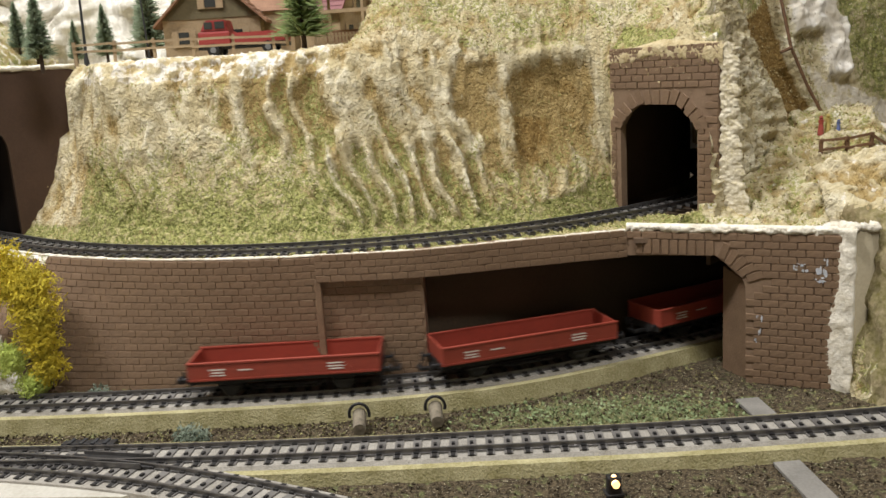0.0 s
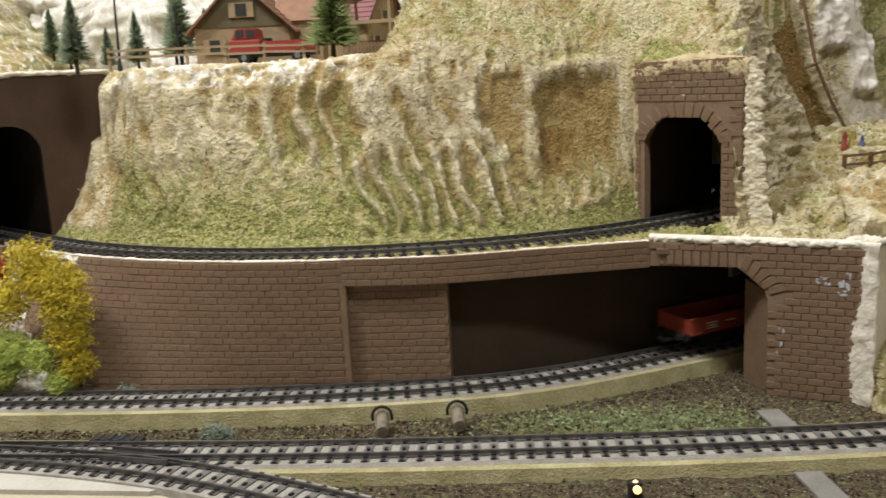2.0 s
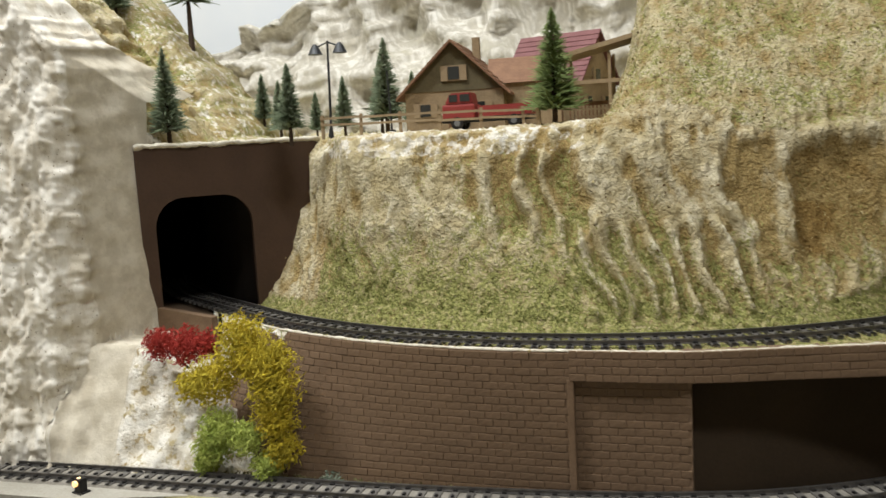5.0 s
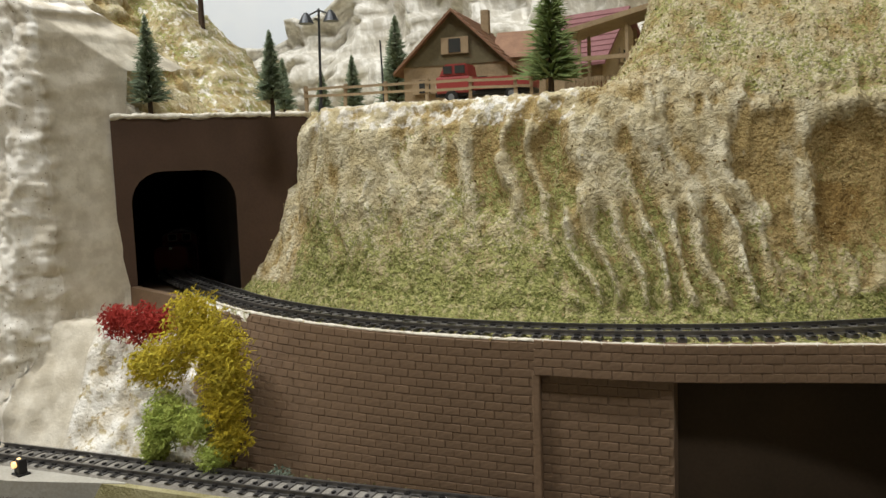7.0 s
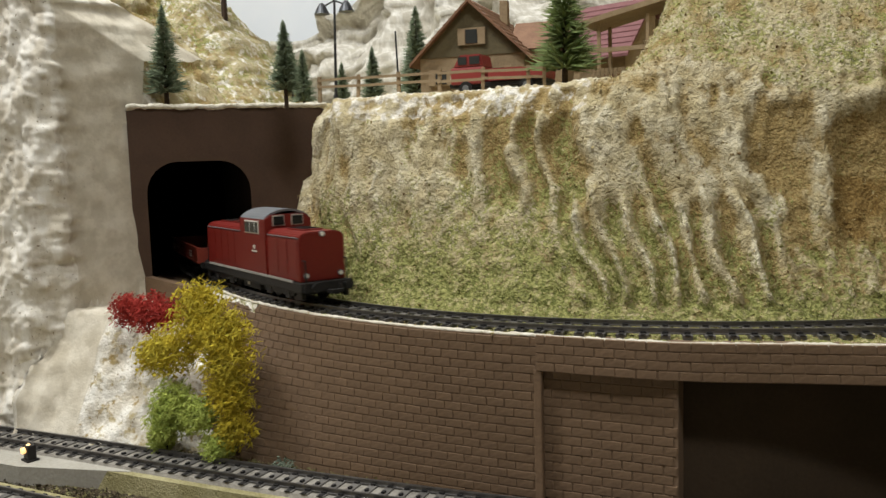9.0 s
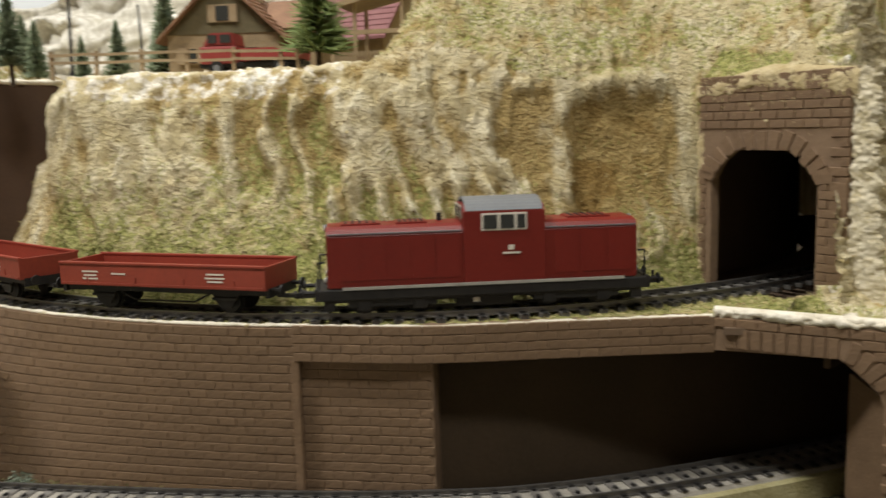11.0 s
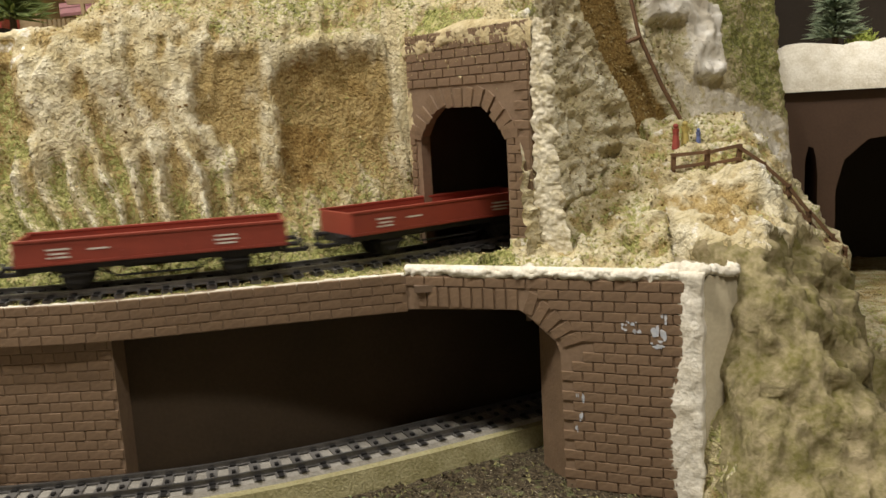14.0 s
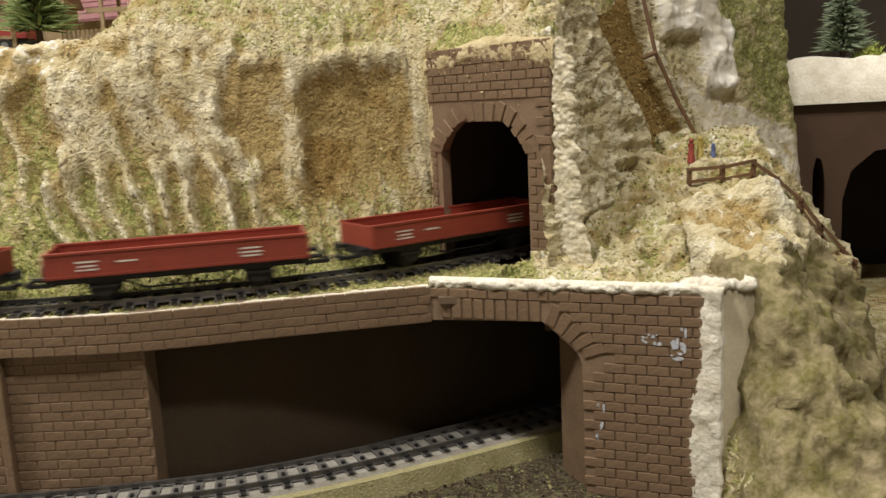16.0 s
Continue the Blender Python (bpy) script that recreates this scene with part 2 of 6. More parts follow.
M_PANEL = mat("dark_brown_panel", (0.03, 0.022, 0.015), 0.9, var=(0.022, 0.016, 0.011), scale=4)
M_SKY = mat("painted_sky_board", (0.86, 0.88, 0.90), 0.9, var=(0.78, 0.82, 0.87), scale=3, fine=9)
M_FLOOR = mat("room_floor", (0.30, 0.25, 0.19), 0.7, var=(0.24, 0.20, 0.15), scale=6)

# ---- mesh helpers ----


def part(name, bm, material, parent=None, label=""):
    me = bpy.data.meshes.new(name)
    bm.to_mesh(me)
    bm.free()
    me.materials.append(material)
    ob = new(name, me)
    if parent:
        ob.parent = parent
    if label:
        ob["label"] = label
    return ob


def thing(name, m, label, category, group="", kind=""):
    e = new(name)
    e.empty_display_size = 0.01
    e.matrix_world = m
    return tagged(e, label, category, group, kind)


def box(bm, sx, sy, sz, m=None, bevel=0.0):
    r = bmesh.ops.create_cube(bm, size=1.0, matrix=(m or Matrix()) @ Matrix.Diagonal((sx, sy, sz, 1)))
    if bevel:
        es = list({e for v in r["verts"] for e in v.link_edges})
        bmesh.ops.bevel(bm, geom=es, offset=bevel, segments=2, affect="EDGES", profile=0.6)
    return bm


def boxed(sx, sy, sz, m=None, bevel=0.0):
    return box(bmesh.new(), sx, sy, sz, m, bevel)


def rod(bm, a, b, r1, r2=None, seg=8):
    a, b = Vector(a), Vector(b)
    d = b - a
    m = Matrix.Translation((a + b) / 2) @ d.to_track_quat("Z", "Y").to_matrix().to_4x4()
    bmesh.ops.create_cone(bm, cap_ends=True, segments=seg, radius1=r1, radius2=r1 if r2 is None else r2, depth=d.length, matrix=m)
    return bm


def sweep(bm, pts, profile, closed_profile=True):
    """A profile (offset to the right, height) carried along a line in plan."""
    rings = []
    for i, p in enumerate(pts):
        p = Vector(p)
        t = (Vector(pts[min(i + 1, len(pts) - 1)]) - Vector(pts[max(i - 1, 0)]))
        t.z = 0
        t.normalize()
        right = Vector((t.y, -t.x, 0))
        rings.append([bm.verts.new(p + right * a + Vector((0, 0, b))) for a, b in profile])
    k = len(profile)
    for r0, r1 in zip(rings, rings[1:]):
        for j in range(k if closed_profile else k - 1):
            bm.faces.new((r0[j], r0[(j + 1) % k], r1[(j + 1) % k], r1[j]))
    if closed_profile:
        bm.faces.new(rings[0][::-1])
        bm.faces.new(rings[-1])
    bmesh.ops.recalc_face_normals(bm, faces=bm.faces)
    return bm


def slab(bm, outline, depth, m):
    """A flat outline (x, z in the slab's own space) with thickness, its face at y = 0 and its back at y = depth."""
    f = [bm.verts.new(m @ Vector((x, 0, z))) for x, z in outline]
    g = [bm.verts.new(m @ Vector((x, depth, z))) for x, z in outline]
    bm.faces.new(f)
    bm.faces.new(g[::-1])
    for i in range(len(f)):
        j = (i + 1) % len(f)
        bm.faces.new((f[i], g[i], g[j], f[j]))
    bmesh.ops.recalc_face_normals(bm, faces=bm.faces)
    return bm


def spline(pts, n=12):
    out = []
    P = [Vector(p) for p in pts]
    for i in range(len(P) - 1):
        p0, p1, p2, p3 = P[max(i - 1, 0)], P[i], P[i + 1], P[min(i + 2, len(P) - 1)]
        for k in range(n):
            t = k / n
            out.append(0.5 * (2 * p1 + (p2 - p0) * t + (2 * p0 - 5 * p1 + 4 * p2 - p3) * t * t + (3 * p1 - p0 - 3 * p2 + p3) * t ** 3))
    out.append(P[-1])
    return out


def resample(pts, step, start=0.0):
    """Points and directions at even steps along a line."""
    out, need = [], start
    for a, b in zip(pts, pts[1:]):
        d = (b - a).length
        while need <= d:
            out.append((a.lerp(b, need / d), (b - a).normalized()))
            need += step
        need -= d
    return out


# ---- plan of the layout ----
CX, CY, RAD = 0.0775, 1.066, 0.36          # centre and radius of the upper track's curve
DECK, RAILTOP = 0.0905, 0.0950             # upper bench and upper rail heads
PL_M, PL_N = Vector((-0.1513, 0.8098)), Vector((-0.2018, 0.7628))   # jambs of the one tunnel
PR_G, PR_H = Vector((0.2915, 0.7955)), Vector((0.3338, 0.7532))      # jambs of the other
PIER_A, PIER_B = Vector((0.286, 0.725)), Vector((0.400, 0.685))  # front edge of the pier


LEAD, BEND = 0.60, 0.26                    # angles at which the curve turns into the tunnel's short straight, and over which that goes


def track_point(phi, r=RAD, z=0.0):
    """The upper line by its angle: the curve, and a straight lead-in from the tunnel."""
    if phi > -LEAD:
        return on_curve(phi, r, z)
    s = (-LEAD - phi) * RAD
    p = on_curve(-LEAD, r, z)
    if phi > -LEAD - BEND:
        return p + Vector((-math.cos(LEAD), math.sin(LEAD), 0)) * s
    back = Vector((-math.cos(LEAD), math.sin(LEAD), 0)) * (BEND * RAD)
    q = on_curve(phi + BEND, r, z) + back
    return q - Vector((0, 0, 0.05 * (-LEAD - BEND - phi)))


def on_curve(phi, r=RAD, z=0.0):
    return Vector((CX + r * math.sin(phi), CY - r * math.cos(phi), z))

# ---- room ----
room_floor = tagged(part("floor", boxed(5, 5, 0.05, pose(0.1, 1.0, -0.85)), M_FLOOR), "brown floor of the hobby room", "floor", kind="structure")
ceiling = tagged(part("ceiling", boxed(5, 5, 0.05, pose(0.1, 1.0, 1.65)), mat("ceiling_paint", (0.5, 0.46, 0.38), 0.9, var=(0.45, 0.41, 0.33), scale=3)), "plain painted ceiling of the hobby room", "ceiling", kind="structure")
for nm, (w, d, x, y) in {"wall_north": (5, 0.06, 0.1, 2.45), "wall_south": (5, 0.06, 0.1, -1.5), "wall_east": (0.06, 5, 2.4, 0.5), "wall_west": (0.06, 5, -2.2, 0.5)}.items():
    tagged(part(nm, boxed(w, d, 2.5, pose(x, y, 0.4)), M_WALLROOM), "pale painted wall of the hobby room", "wall", kind="structure")

# ---- terrain ----


def step01(a, b, v):
    k = np.clip((v - a) / (b - a), 0, 1)
    return k * k * (3 - 2 * k)


def hill_height(x, y):
    """Heights of the scenery sheet; nan where the sheet is cut away."""
    dx, dy = x - CX, y - CY
    r = np.hypot(dx, dy)
    yb = CY - np.sqrt(np.maximum(0.343 ** 2 - dx ** 2, 1e-4))
    ye = np.where(x < 0.13, 0.786, 0.786 + 0.26 * (x - 0.13))
    ye = np.where(x < -0.06, 0.786 + 1.2 * (-0.06 - x), ye)
    ye = np.maximum(ye, yb + 0.022)
    k = np.where(x < -0.2, 2.0, (y - yb) / (ye - yb))
    f = np.interp(k, (0, 0.10, 0.30, 0.50, 0.70, 0.88, 1.0, 1.06), (0, 0.05, 0.19, 0.36, 0.60, 0.88, 0.985, 1.0))
    h = DECK + f * 0.1205
    # hill behind the cliff, rising towards the right
    h = h + 1.15 * np.clip(y - ye, 0, 0.17) * step01(0.096, 0.15, x) * (k > 0.9)
    # hill at the far left
    h = h + 1.15 * np.clip(-0.200 - x, 0, 0.25) * step01(0.83, 0.93, y) * (1 - step01(0.965, 1.05, y))
    # bench in front
    h = np.where((r > 0.343) & ~((x < -0.15) & (y > 0.855)), DECK, h)
    # behind the tunnel fronts
    dl = (PL_M - PL_N).normalized()
    nl = Vector((dl.y, -dl.x))
    behind_l = ((x - PL_M.x) * nl.x + (y - PL_M.y) * nl.y < -0.004) & (x < -0.06) & (y < 0.86)
    hl = 0.2105 + 0.25 * np.clip(y - 0.85, 0, 0.1)
    h = np.where(behind_l, hl, h)
    dr = (PR_H - PR_G).normalized()
    nr = Vector((-dr.y, dr.x))
    side_r = (x - PR_G.x) * nr.x + (y - PR_G.y) * nr.y
    along_r = (x - PR_G.x) * dr.x + (y - PR_G.y) * dr.y
    front = PIER_A.y + (PIER_B.y - PIER_A.y) / (PIER_B.x - PIER_A.x) * (x - PIER_A.x)
    q = y - front
    hr = 0.0925 + 0.56 * np.clip(q - 0.025, 0, 1)
    hr = np.minimum(hr, 0.148)
    xr = 0.446 + 0.20 * (y - 0.765)
    hr = hr - 1.35 * np.clip(x - xr, 0, 1) - 7 * np.clip(x - xr - (0.046 - 0.022 * step01(0.77, 0.85, y)), 0, 1)
    hr = np.where(x > 0.402, np.minimum(hr, 1.75 * (y - 0.640 - 1.7 * np.clip(0.424 - x, 0, 0.02)) - 0.01), hr)
    hr = np.where((x > 0.49) & (y > 0.83), np.minimum(hr, 0.05), hr)
    hr = np.maximum(hr, np.where(y > 0.74, 0.035, -0.01))
    over = 0.1985 + 1.15 * np.clip(side_r - 0.006, 0, 0.14) + 0.9 * np.clip(-along_r - 0.008, 0, 0.1)
    hr_cap = np.where(side_r > 0, 0.1985 + 2.2 * np.clip(side_r - 0.006, 0, 1) + 4.0 * np.clip(along_r - 0.072, 0, 1), 9)
    right = (side_r > 0.004) & (x > 0.24)
    beyond = along_r > np.where(side_r < 0.022, 0.066, 0.052)
    h = np.where(right & ~beyond, np.maximum(over, np.where(x > 0.30, np.minimum(hr, hr_cap), 0)), h)
    h = np.where((x > 0.30) & beyond, hr, h)
    h = np.where((x > 0.40), hr, h)
    h = np.where((x > 0.286) & (side_r <= 0.004) & ~beyond & (x <= 0.40), np.where(r > 0.343, DECK + 0.010 * step01(0.385, 0.43, r) * step01(0.002, 0.022, q), h), h)
    # white cliff at the left and the mound at its foot
    yf = np.interp(x, (-0.40, -0.262, -0.238, -0.222, -0.198), (0.655, 0.672, 0.682, 0.712, 0.760))
    cliff = np.clip((y - yf - 0.001) * 7.5, -0.02, 0.196 + 1.25 * np.clip(-0.19 - x, 0, 0.12))
    mound = 0.088 * np.clip((-0.085 - x) / 0.10, 0, 1) ** 0.8 * np.clip((y - 0.668) / 0.045, 0, 1) - 0.006
    low = np.maximum(cliff, mound)
    out_l = (x < -0.203) & (y < 0.86) & ~((r < 0.377) & ~behind_l)
    h = np.where(out_l, np.where(behind_l & (y > yf), np.maximum(cliff, 0.2), low), h)
    h = np.where((x >= -0.203) & (x < -0.085) & (r > 0.3775) & ~behind_l, mound, h)
    h = np.where((x < -0.203) & (y < 0.80) & ~behind_l & (r < 0.3775), np.minimum(h, DECK), h)
    # cut away: in front of retaining wall and pier
    gone = (r > 0.3755) & (x > -0.085) & (x < 0.172)
    lint = np.interp(x, (0.10, 0.16, 0.222, 0.286), (0.6915, 0.694, 0.7095, 0.725))
    gone |= (x >= 0.10) & (x <= 0.286) & (y < lint + 0.001)
    gone |= (x > 0.286) & (x < 0.4005) & (y < front + 0.001)
    gone |= (x >= 0.40) & (x < 0.4035) & (y < 0.705)
    gone |= (y < 0.64)
    return np.where(gone, np.nan, h)


def band(v, a, b, c, d):
    """Rises from a to b and falls from c to d."""
    lo, hi = min(max((v - a) / (b - a), 0), 1), min(max((d - v) / (d - c), 0), 1)
    return lo * lo * (3 - 2 * lo) * hi * hi * (3 - 2 * hi)


def in_opening(x, y):
    for a, b in ((PL_N, PL_M), (PR_G, PR_H)):
        d = (b - a).normalized()
        u, side = (Vector((x, y)) - a).dot(d), abs((Vector((x, y)) - a).dot(Vector((-d.y, d.x))))
        if -0.003 < u < (b - a).length + 0.003 and side < 0.016:
            return True
    return False


def terrain():
    xs = np.concatenate([np.arange(-1.0, -0.30, 0.02), np.arange(-0.30, 0.53, 0.0016), np.arange(0.53, 0.80, 0.01)])
    ys = np.concatenate([np.arange(0.628, 0.72, 0.0014), np.arange(0.72, 0.80, 0.0009), np.arange(0.80, 0.90, 0.0014), np.arange(0.90, 1.62, 0.012)])
    X, Y = np.meshgrid(xs, ys)
    Z = hill_height(X, Y)
    Zf = np.where(np.isnan(Z), DECK, Z)
    gy, gx = np.gradient(Zf, ys, xs)
    nl = np.sqrt(gx ** 2 + gy ** 2 + 1)
    NX, NY, NZ = -gx / nl, -gy / nl, 1 / nl
    steep = np.clip((nl - 1.05) / 1.2, 0, 1)
    flat_rows, cols = X.shape
    index, verts, grass, earth, plaster, crest, putty = {}, [], [], [], [], [], []
    dx, dy = X - CX, Y - CY
    R = np.hypot(dx, dy)
    for i in range(flat_rows):
        for j in range(cols):
            z = Z[i, j]
            if math.isnan(z):
                continue
            x, y = X[i, j], Y[i, j]
            s = steep[i, j]
            bench = (0.335 < R[i, j] < 0.380 and -0.74 < math.atan2(x - CX, CY - y) < 0.72)
            pale = x < -0.085 and y < 0.86 and (x < -0.19 or R[i, j] > 0.376)
            u = x + 0.30 * z if x < 0.34 else x - 0.15 * z
            wx = 0.010 * noise.noise(Vector((x * 30, y * 30, z * 30 + 7)))
            rib = 0.62 - abs(noise.noise(Vector(((u + wx) * 62, y * 20, z * 8)))) * 2.2
            rib += 0.6 * noise.noise(Vector((u * 22, y * 22, z * 14 + 4)))
            crag = 0.45 - abs(noise.noise(Vector((x * 88, y * 88, z * 62)))) * 1.6
            lump = noise.noise(Vector((x * 210, y * 210, z * 190)))
            fine = noise.noise(Vector((x * 460, y * 460, z * 460)))
            if bench:
                d = 0.0004 * rib + 0.0004 * lump + 0.0003 * fine
            elif pale:
                ridge = -0.2385 - 0.02 * (z - 0.15) + 0.004 * noise.noise(Vector((4, 2, z * 30)))
                d = 0.0055 * s * math.exp(-((x - ridge) / 0.0040) ** 2) * (1 + 0.8 * noise.noise(Vector((x * 60, 3, z * 90)))) + 0.0030 * s * noise.noise(Vector((x * 90, y * 40, z * 70 + 5))) + 0.0070 * s * noise.noise(Vector((x * 30, y * 30, z * 9))) + 0.0065 * s * (0.5 - abs(noise.noise(Vector((x * 52 + z * 6, y * 52, z * 13))))) + 0.0034 * noise.noise(Vector((x * 75, y * 75, z * 40))) + (0.0040 - 0.0030 * s) * crag + 0.0011 * lump + 0.0004 * fine
            else:
                grit = noise.noise(Vector((x * 900, y * 900, z * 900)))
                small = noise.noise(Vector((x * 130 + 3, y * 130, z * 130)))
                mid = noise.noise(Vector((x * 48, y * 48, z * 40 + 2)))
                if x > 0.335 and y < 0.86:
                    chunk = 0.42 - abs(noise.noise(Vector((x * 66 + 9, y * 66, z * 80)))) * 1.6 + 0.5 * noise.noise(Vector((x * 150, y * 150, z * 190)))
                    if x > 0.404 and y < 0.757:
                        w = x + 0.5 * z + 0.008 * mid
                        stroke = 0.5 - abs(noise.noise(Vector((w * 60 + z * 70, (x - z) * 26, 3)))) * 1.5
                        d = 0.0056 * stroke + 0.0034 * (0.4 - abs(small) * 1.5) + 0.0046 * mid + 0.0026 * lump + 0.0012 * fine
                    else:
                        d = 0.0058 * chunk + 0.0020 * crag + 0.0018 * lump + 0.0012 * fine + 0.0006 * grit
                else:
                    run = x + 0.30 * z + wx
                    groove = 0.5 - abs(noise.noise(Vector((run * 74, y * 12, z * 16)))) * 1.8
                    chip = 0.5 - abs(noise.noise(Vector((run * 190, y * 60, z * 75)))) * 1.7
                    d = 0.0030 * s * noise.noise(Vector((run * 34, y * 14, z * 22))) + 0.0030 * s * groove + 0.0022 * s * chip + 0.0006 * small + 0.0011 * lump + 0.0013 * fine + 0.0010 * grit
                    gully = 0.5 - abs(noise.noise(Vector(((x + 0.22 * z + wx) * 50, y * 10, z * 6)))) * 1.9
                    d += 0.0062 * s * gully * band(z, 0.138, 0.152, 0.192, 0.206) * (1 - 0.75 * band(x, 0.180, 0.190, 0.30, 0.31))
                    # fins below the ledge
                    fin = abs(math.sin(math.pi * (x + 0.47 * z + 0.5 * wx) / 0.0128 + 1.3 * noise.noise(Vector((x * 40, 2, z * 30)))))
                    d += 0.0105 * (0.58 - fin) * band(x + 0.40 * (z - 0.15), 0.070, 0.108, 0.176, 0.196) * band(z, 0.092, 0.104, 0.142, 0.160 + 0.02 * mid)
                    # smooth panel and the hollow beside it
                    panel = band(x, 0.1895, 0.1915, 0.2100, 0.2150) * band(z, 0.140, 0.165, 0.1945, 0.1965)
                    d = d * (1 - 0.65 * panel) - 0.0020 * panel
                    arch = 0.1985 - 9.0 * (x - 0.248) ** 2 + 0.004 * mid
                    hollow = band(x + 0.10 * (z - 0.16) + 0.003 * mid, 0.2155, 0.2260, 0.245, 0.288) * band(z, 0.100, 0.160, arch - 0.010, arch)
                    d = d * (1 - 0.35 * hollow) - 0.0068 * hollow
                    d += 0.0032 * band(z, arch - 0.002, arch + 0.001, arch + 0.004, arch + 0.010) * band(x, 0.222, 0.232, 0.268, 0.280)
                    # broken lip under the plateau
                    d += 0.0030 * max(0.0, mid + 0.4 * small) * band(z, 0.190, 0.198, 0.212, 0.222) * (x < 0.19)
                    d -= 0.0050 * max(0.0, noise.noise(Vector((x * 75, 6, z * 75))) - 0.18) * band(z, 0.172, 0.182, 0.192, 0.200) * (x < 0.16)
            if x < -0.19 and y > 0.76 and z > 0.20:
                d += 0.0045 * noise.noise(Vector((x * 14, y * 14, z * 120)))
            if pale:
                d *= min(max((-0.200 - x) / 0.02, 0.25), 1) if x < -0.19 else 1
            # displacement kept as a mask: drives the painted highlights and groove shade
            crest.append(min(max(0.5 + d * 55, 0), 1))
            if y > 0.98:
                d *= 2.5
            if nl[i, j] > (16 if x > 0.335 and y > 0.745 else 3 if x < -0.19 else 7):
                d = 0
            index[i, j] = len(verts)
            verts.append((x + NX[i, j] * d, y + NY[i, j] * d, z + NZ[i, j] * d))
            white = 0.0
            soft = 0.0
            if x < -0.19 and y < 0.86:
                yf = np.interp(x, (-0.40, -0.262, -0.238, -0.222, -0.198), (0.655, 0.672, 0.682, 0.712, 0.760))
                white = 0.92 if y < yf + 0.040 else 0.30
                soft = min(max((x + 0.2350) / 0.003, 0), 1) * (0.95 if y < yf + 0.032 else 0.0)
            putty.append(soft)
            if not (x < -0.19 and y < 0.86) and x < -0.085 and R[i, j] > 0.376 and y < 0.8:
                white = 0.62
            if z > 0.196 and -0.11 < x < 0.10 and y < 0.83:
                white = 0.52 - abs(x + 0.0) * 1.0
            if 0.338 < x < 0.40 and 0.74 < y < 0.80 and z < 0.20:
                white = 0.30
            if x > 0.335 and z > 0.088 and 0.0 < (y - (PIER_A.y - 0.351 * (x - PIER_A.x))) < 0.007 and x < 0.405:
                white = 0.9
            if 0.338 < x < 0.46 and 0.70 < y < 0.80:
                white = max(white, 0.30)
            if x < -0.12 and y > 0.86:
                white = 0.40
            plaster.append(white)
            low = 1 - min(max((z - 0.095) / 0.085, 0), 1)
            g = 0.15 + 0.70 * low + (0.10 if x < 0.10 else 0.0) if -0.13 < x < 0.34 and y < 0.84 else 0.38
            if x > 0.15 and z < 0.2 and x < 0.30:
                g -= 0.18
            if y > 0.80 and z > 0.20 and x > 0.10:
                g = 0.46
            if x > 0.404 and y < 0.757:
                g = 0.04 + 0.55 * band(z, -0.02, 0.000, 0.030, 0.065) + 0.55 * noise.noise(Vector((x * 40 + z * 30, y * 25, z * 12)))
            elif x > 0.335 and y < 0.86:
                g = 0.46
            if x < -0.12 and y > 0.86:
                g = 0.5
            if x < -0.085 and y < 0.84 and z < 0.2:
                g = 0.12
            if bench:
                g = 0.8
            grass.append(g)
            e = 0.0
            if 0.15 < x < 0.30 and z < 0.20 and y < 0.84:
                e = 0.50 * band(x, 0.2170, 0.2260, 0.262, 0.285) * band(z, 0.108, 0.145, 0.186, 0.1955) + 0.30 * band(x, 0.19, 0.20, 0.23, 0.26) * (z < 0.16)
            elif -0.11 < x < 0.17 and y < 0.83:
                e = 0.30 * band(z, 0.145, 0.160, 0.180, 0.195)
            earth.append(e)
    faces = []
    for i in range(flat_rows - 1):
        for j in range(cols - 1):
            q = [index.get(k) for k in ((i, j), (i, j + 1), (i + 1, j + 1), (i + 1, j))]
            if None in q:
                continue
            cx, cy = (xs[j] + xs[j + 1]) / 2, (ys[i] + ys[i + 1]) / 2
            zz = [verts[v][2] for v in q]
            if max(zz) - min(zz) > 0.02 and min(zz) < 0.15 and in_opening(cx, cy):
                continue
            if cx < -0.19 and 0.852 < cy < 0.868 and max(zz) - min(zz) > 0.03:
                continue
            faces.append(q)
    me = bpy.data.meshes.new("hillside")
    me.from_pydata(verts, [], faces)
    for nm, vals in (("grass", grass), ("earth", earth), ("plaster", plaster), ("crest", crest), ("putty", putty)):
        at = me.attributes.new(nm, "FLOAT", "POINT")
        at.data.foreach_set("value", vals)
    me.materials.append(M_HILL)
    me.materials.append(M_SLOPE)

    # faces of the lower right slope that take the shade-darkened plaster
    def brushed(q):
        x, y, z = verts[q[0]]
        return int(x > 0.410 and y < 0.757 and z < 0.100 + 0.018 * noise.noise(Vector((x * 60, y * 60, z * 60))))

    me.polygons.foreach_set("material_index", [brushed(q) for q in faces])
    me.polygons.foreach_set("use_smooth", [True] * len(faces))
    HILL_POINTS.extend((v, g, w) for v, g, w in zip(verts, grass, plaster))
    return tagged(new("hillside_ground", me), "cream plaster hillside with olive flock grass and ribbed cliff", "hillside", kind="structure")


HILL_POINTS = []
terrain()


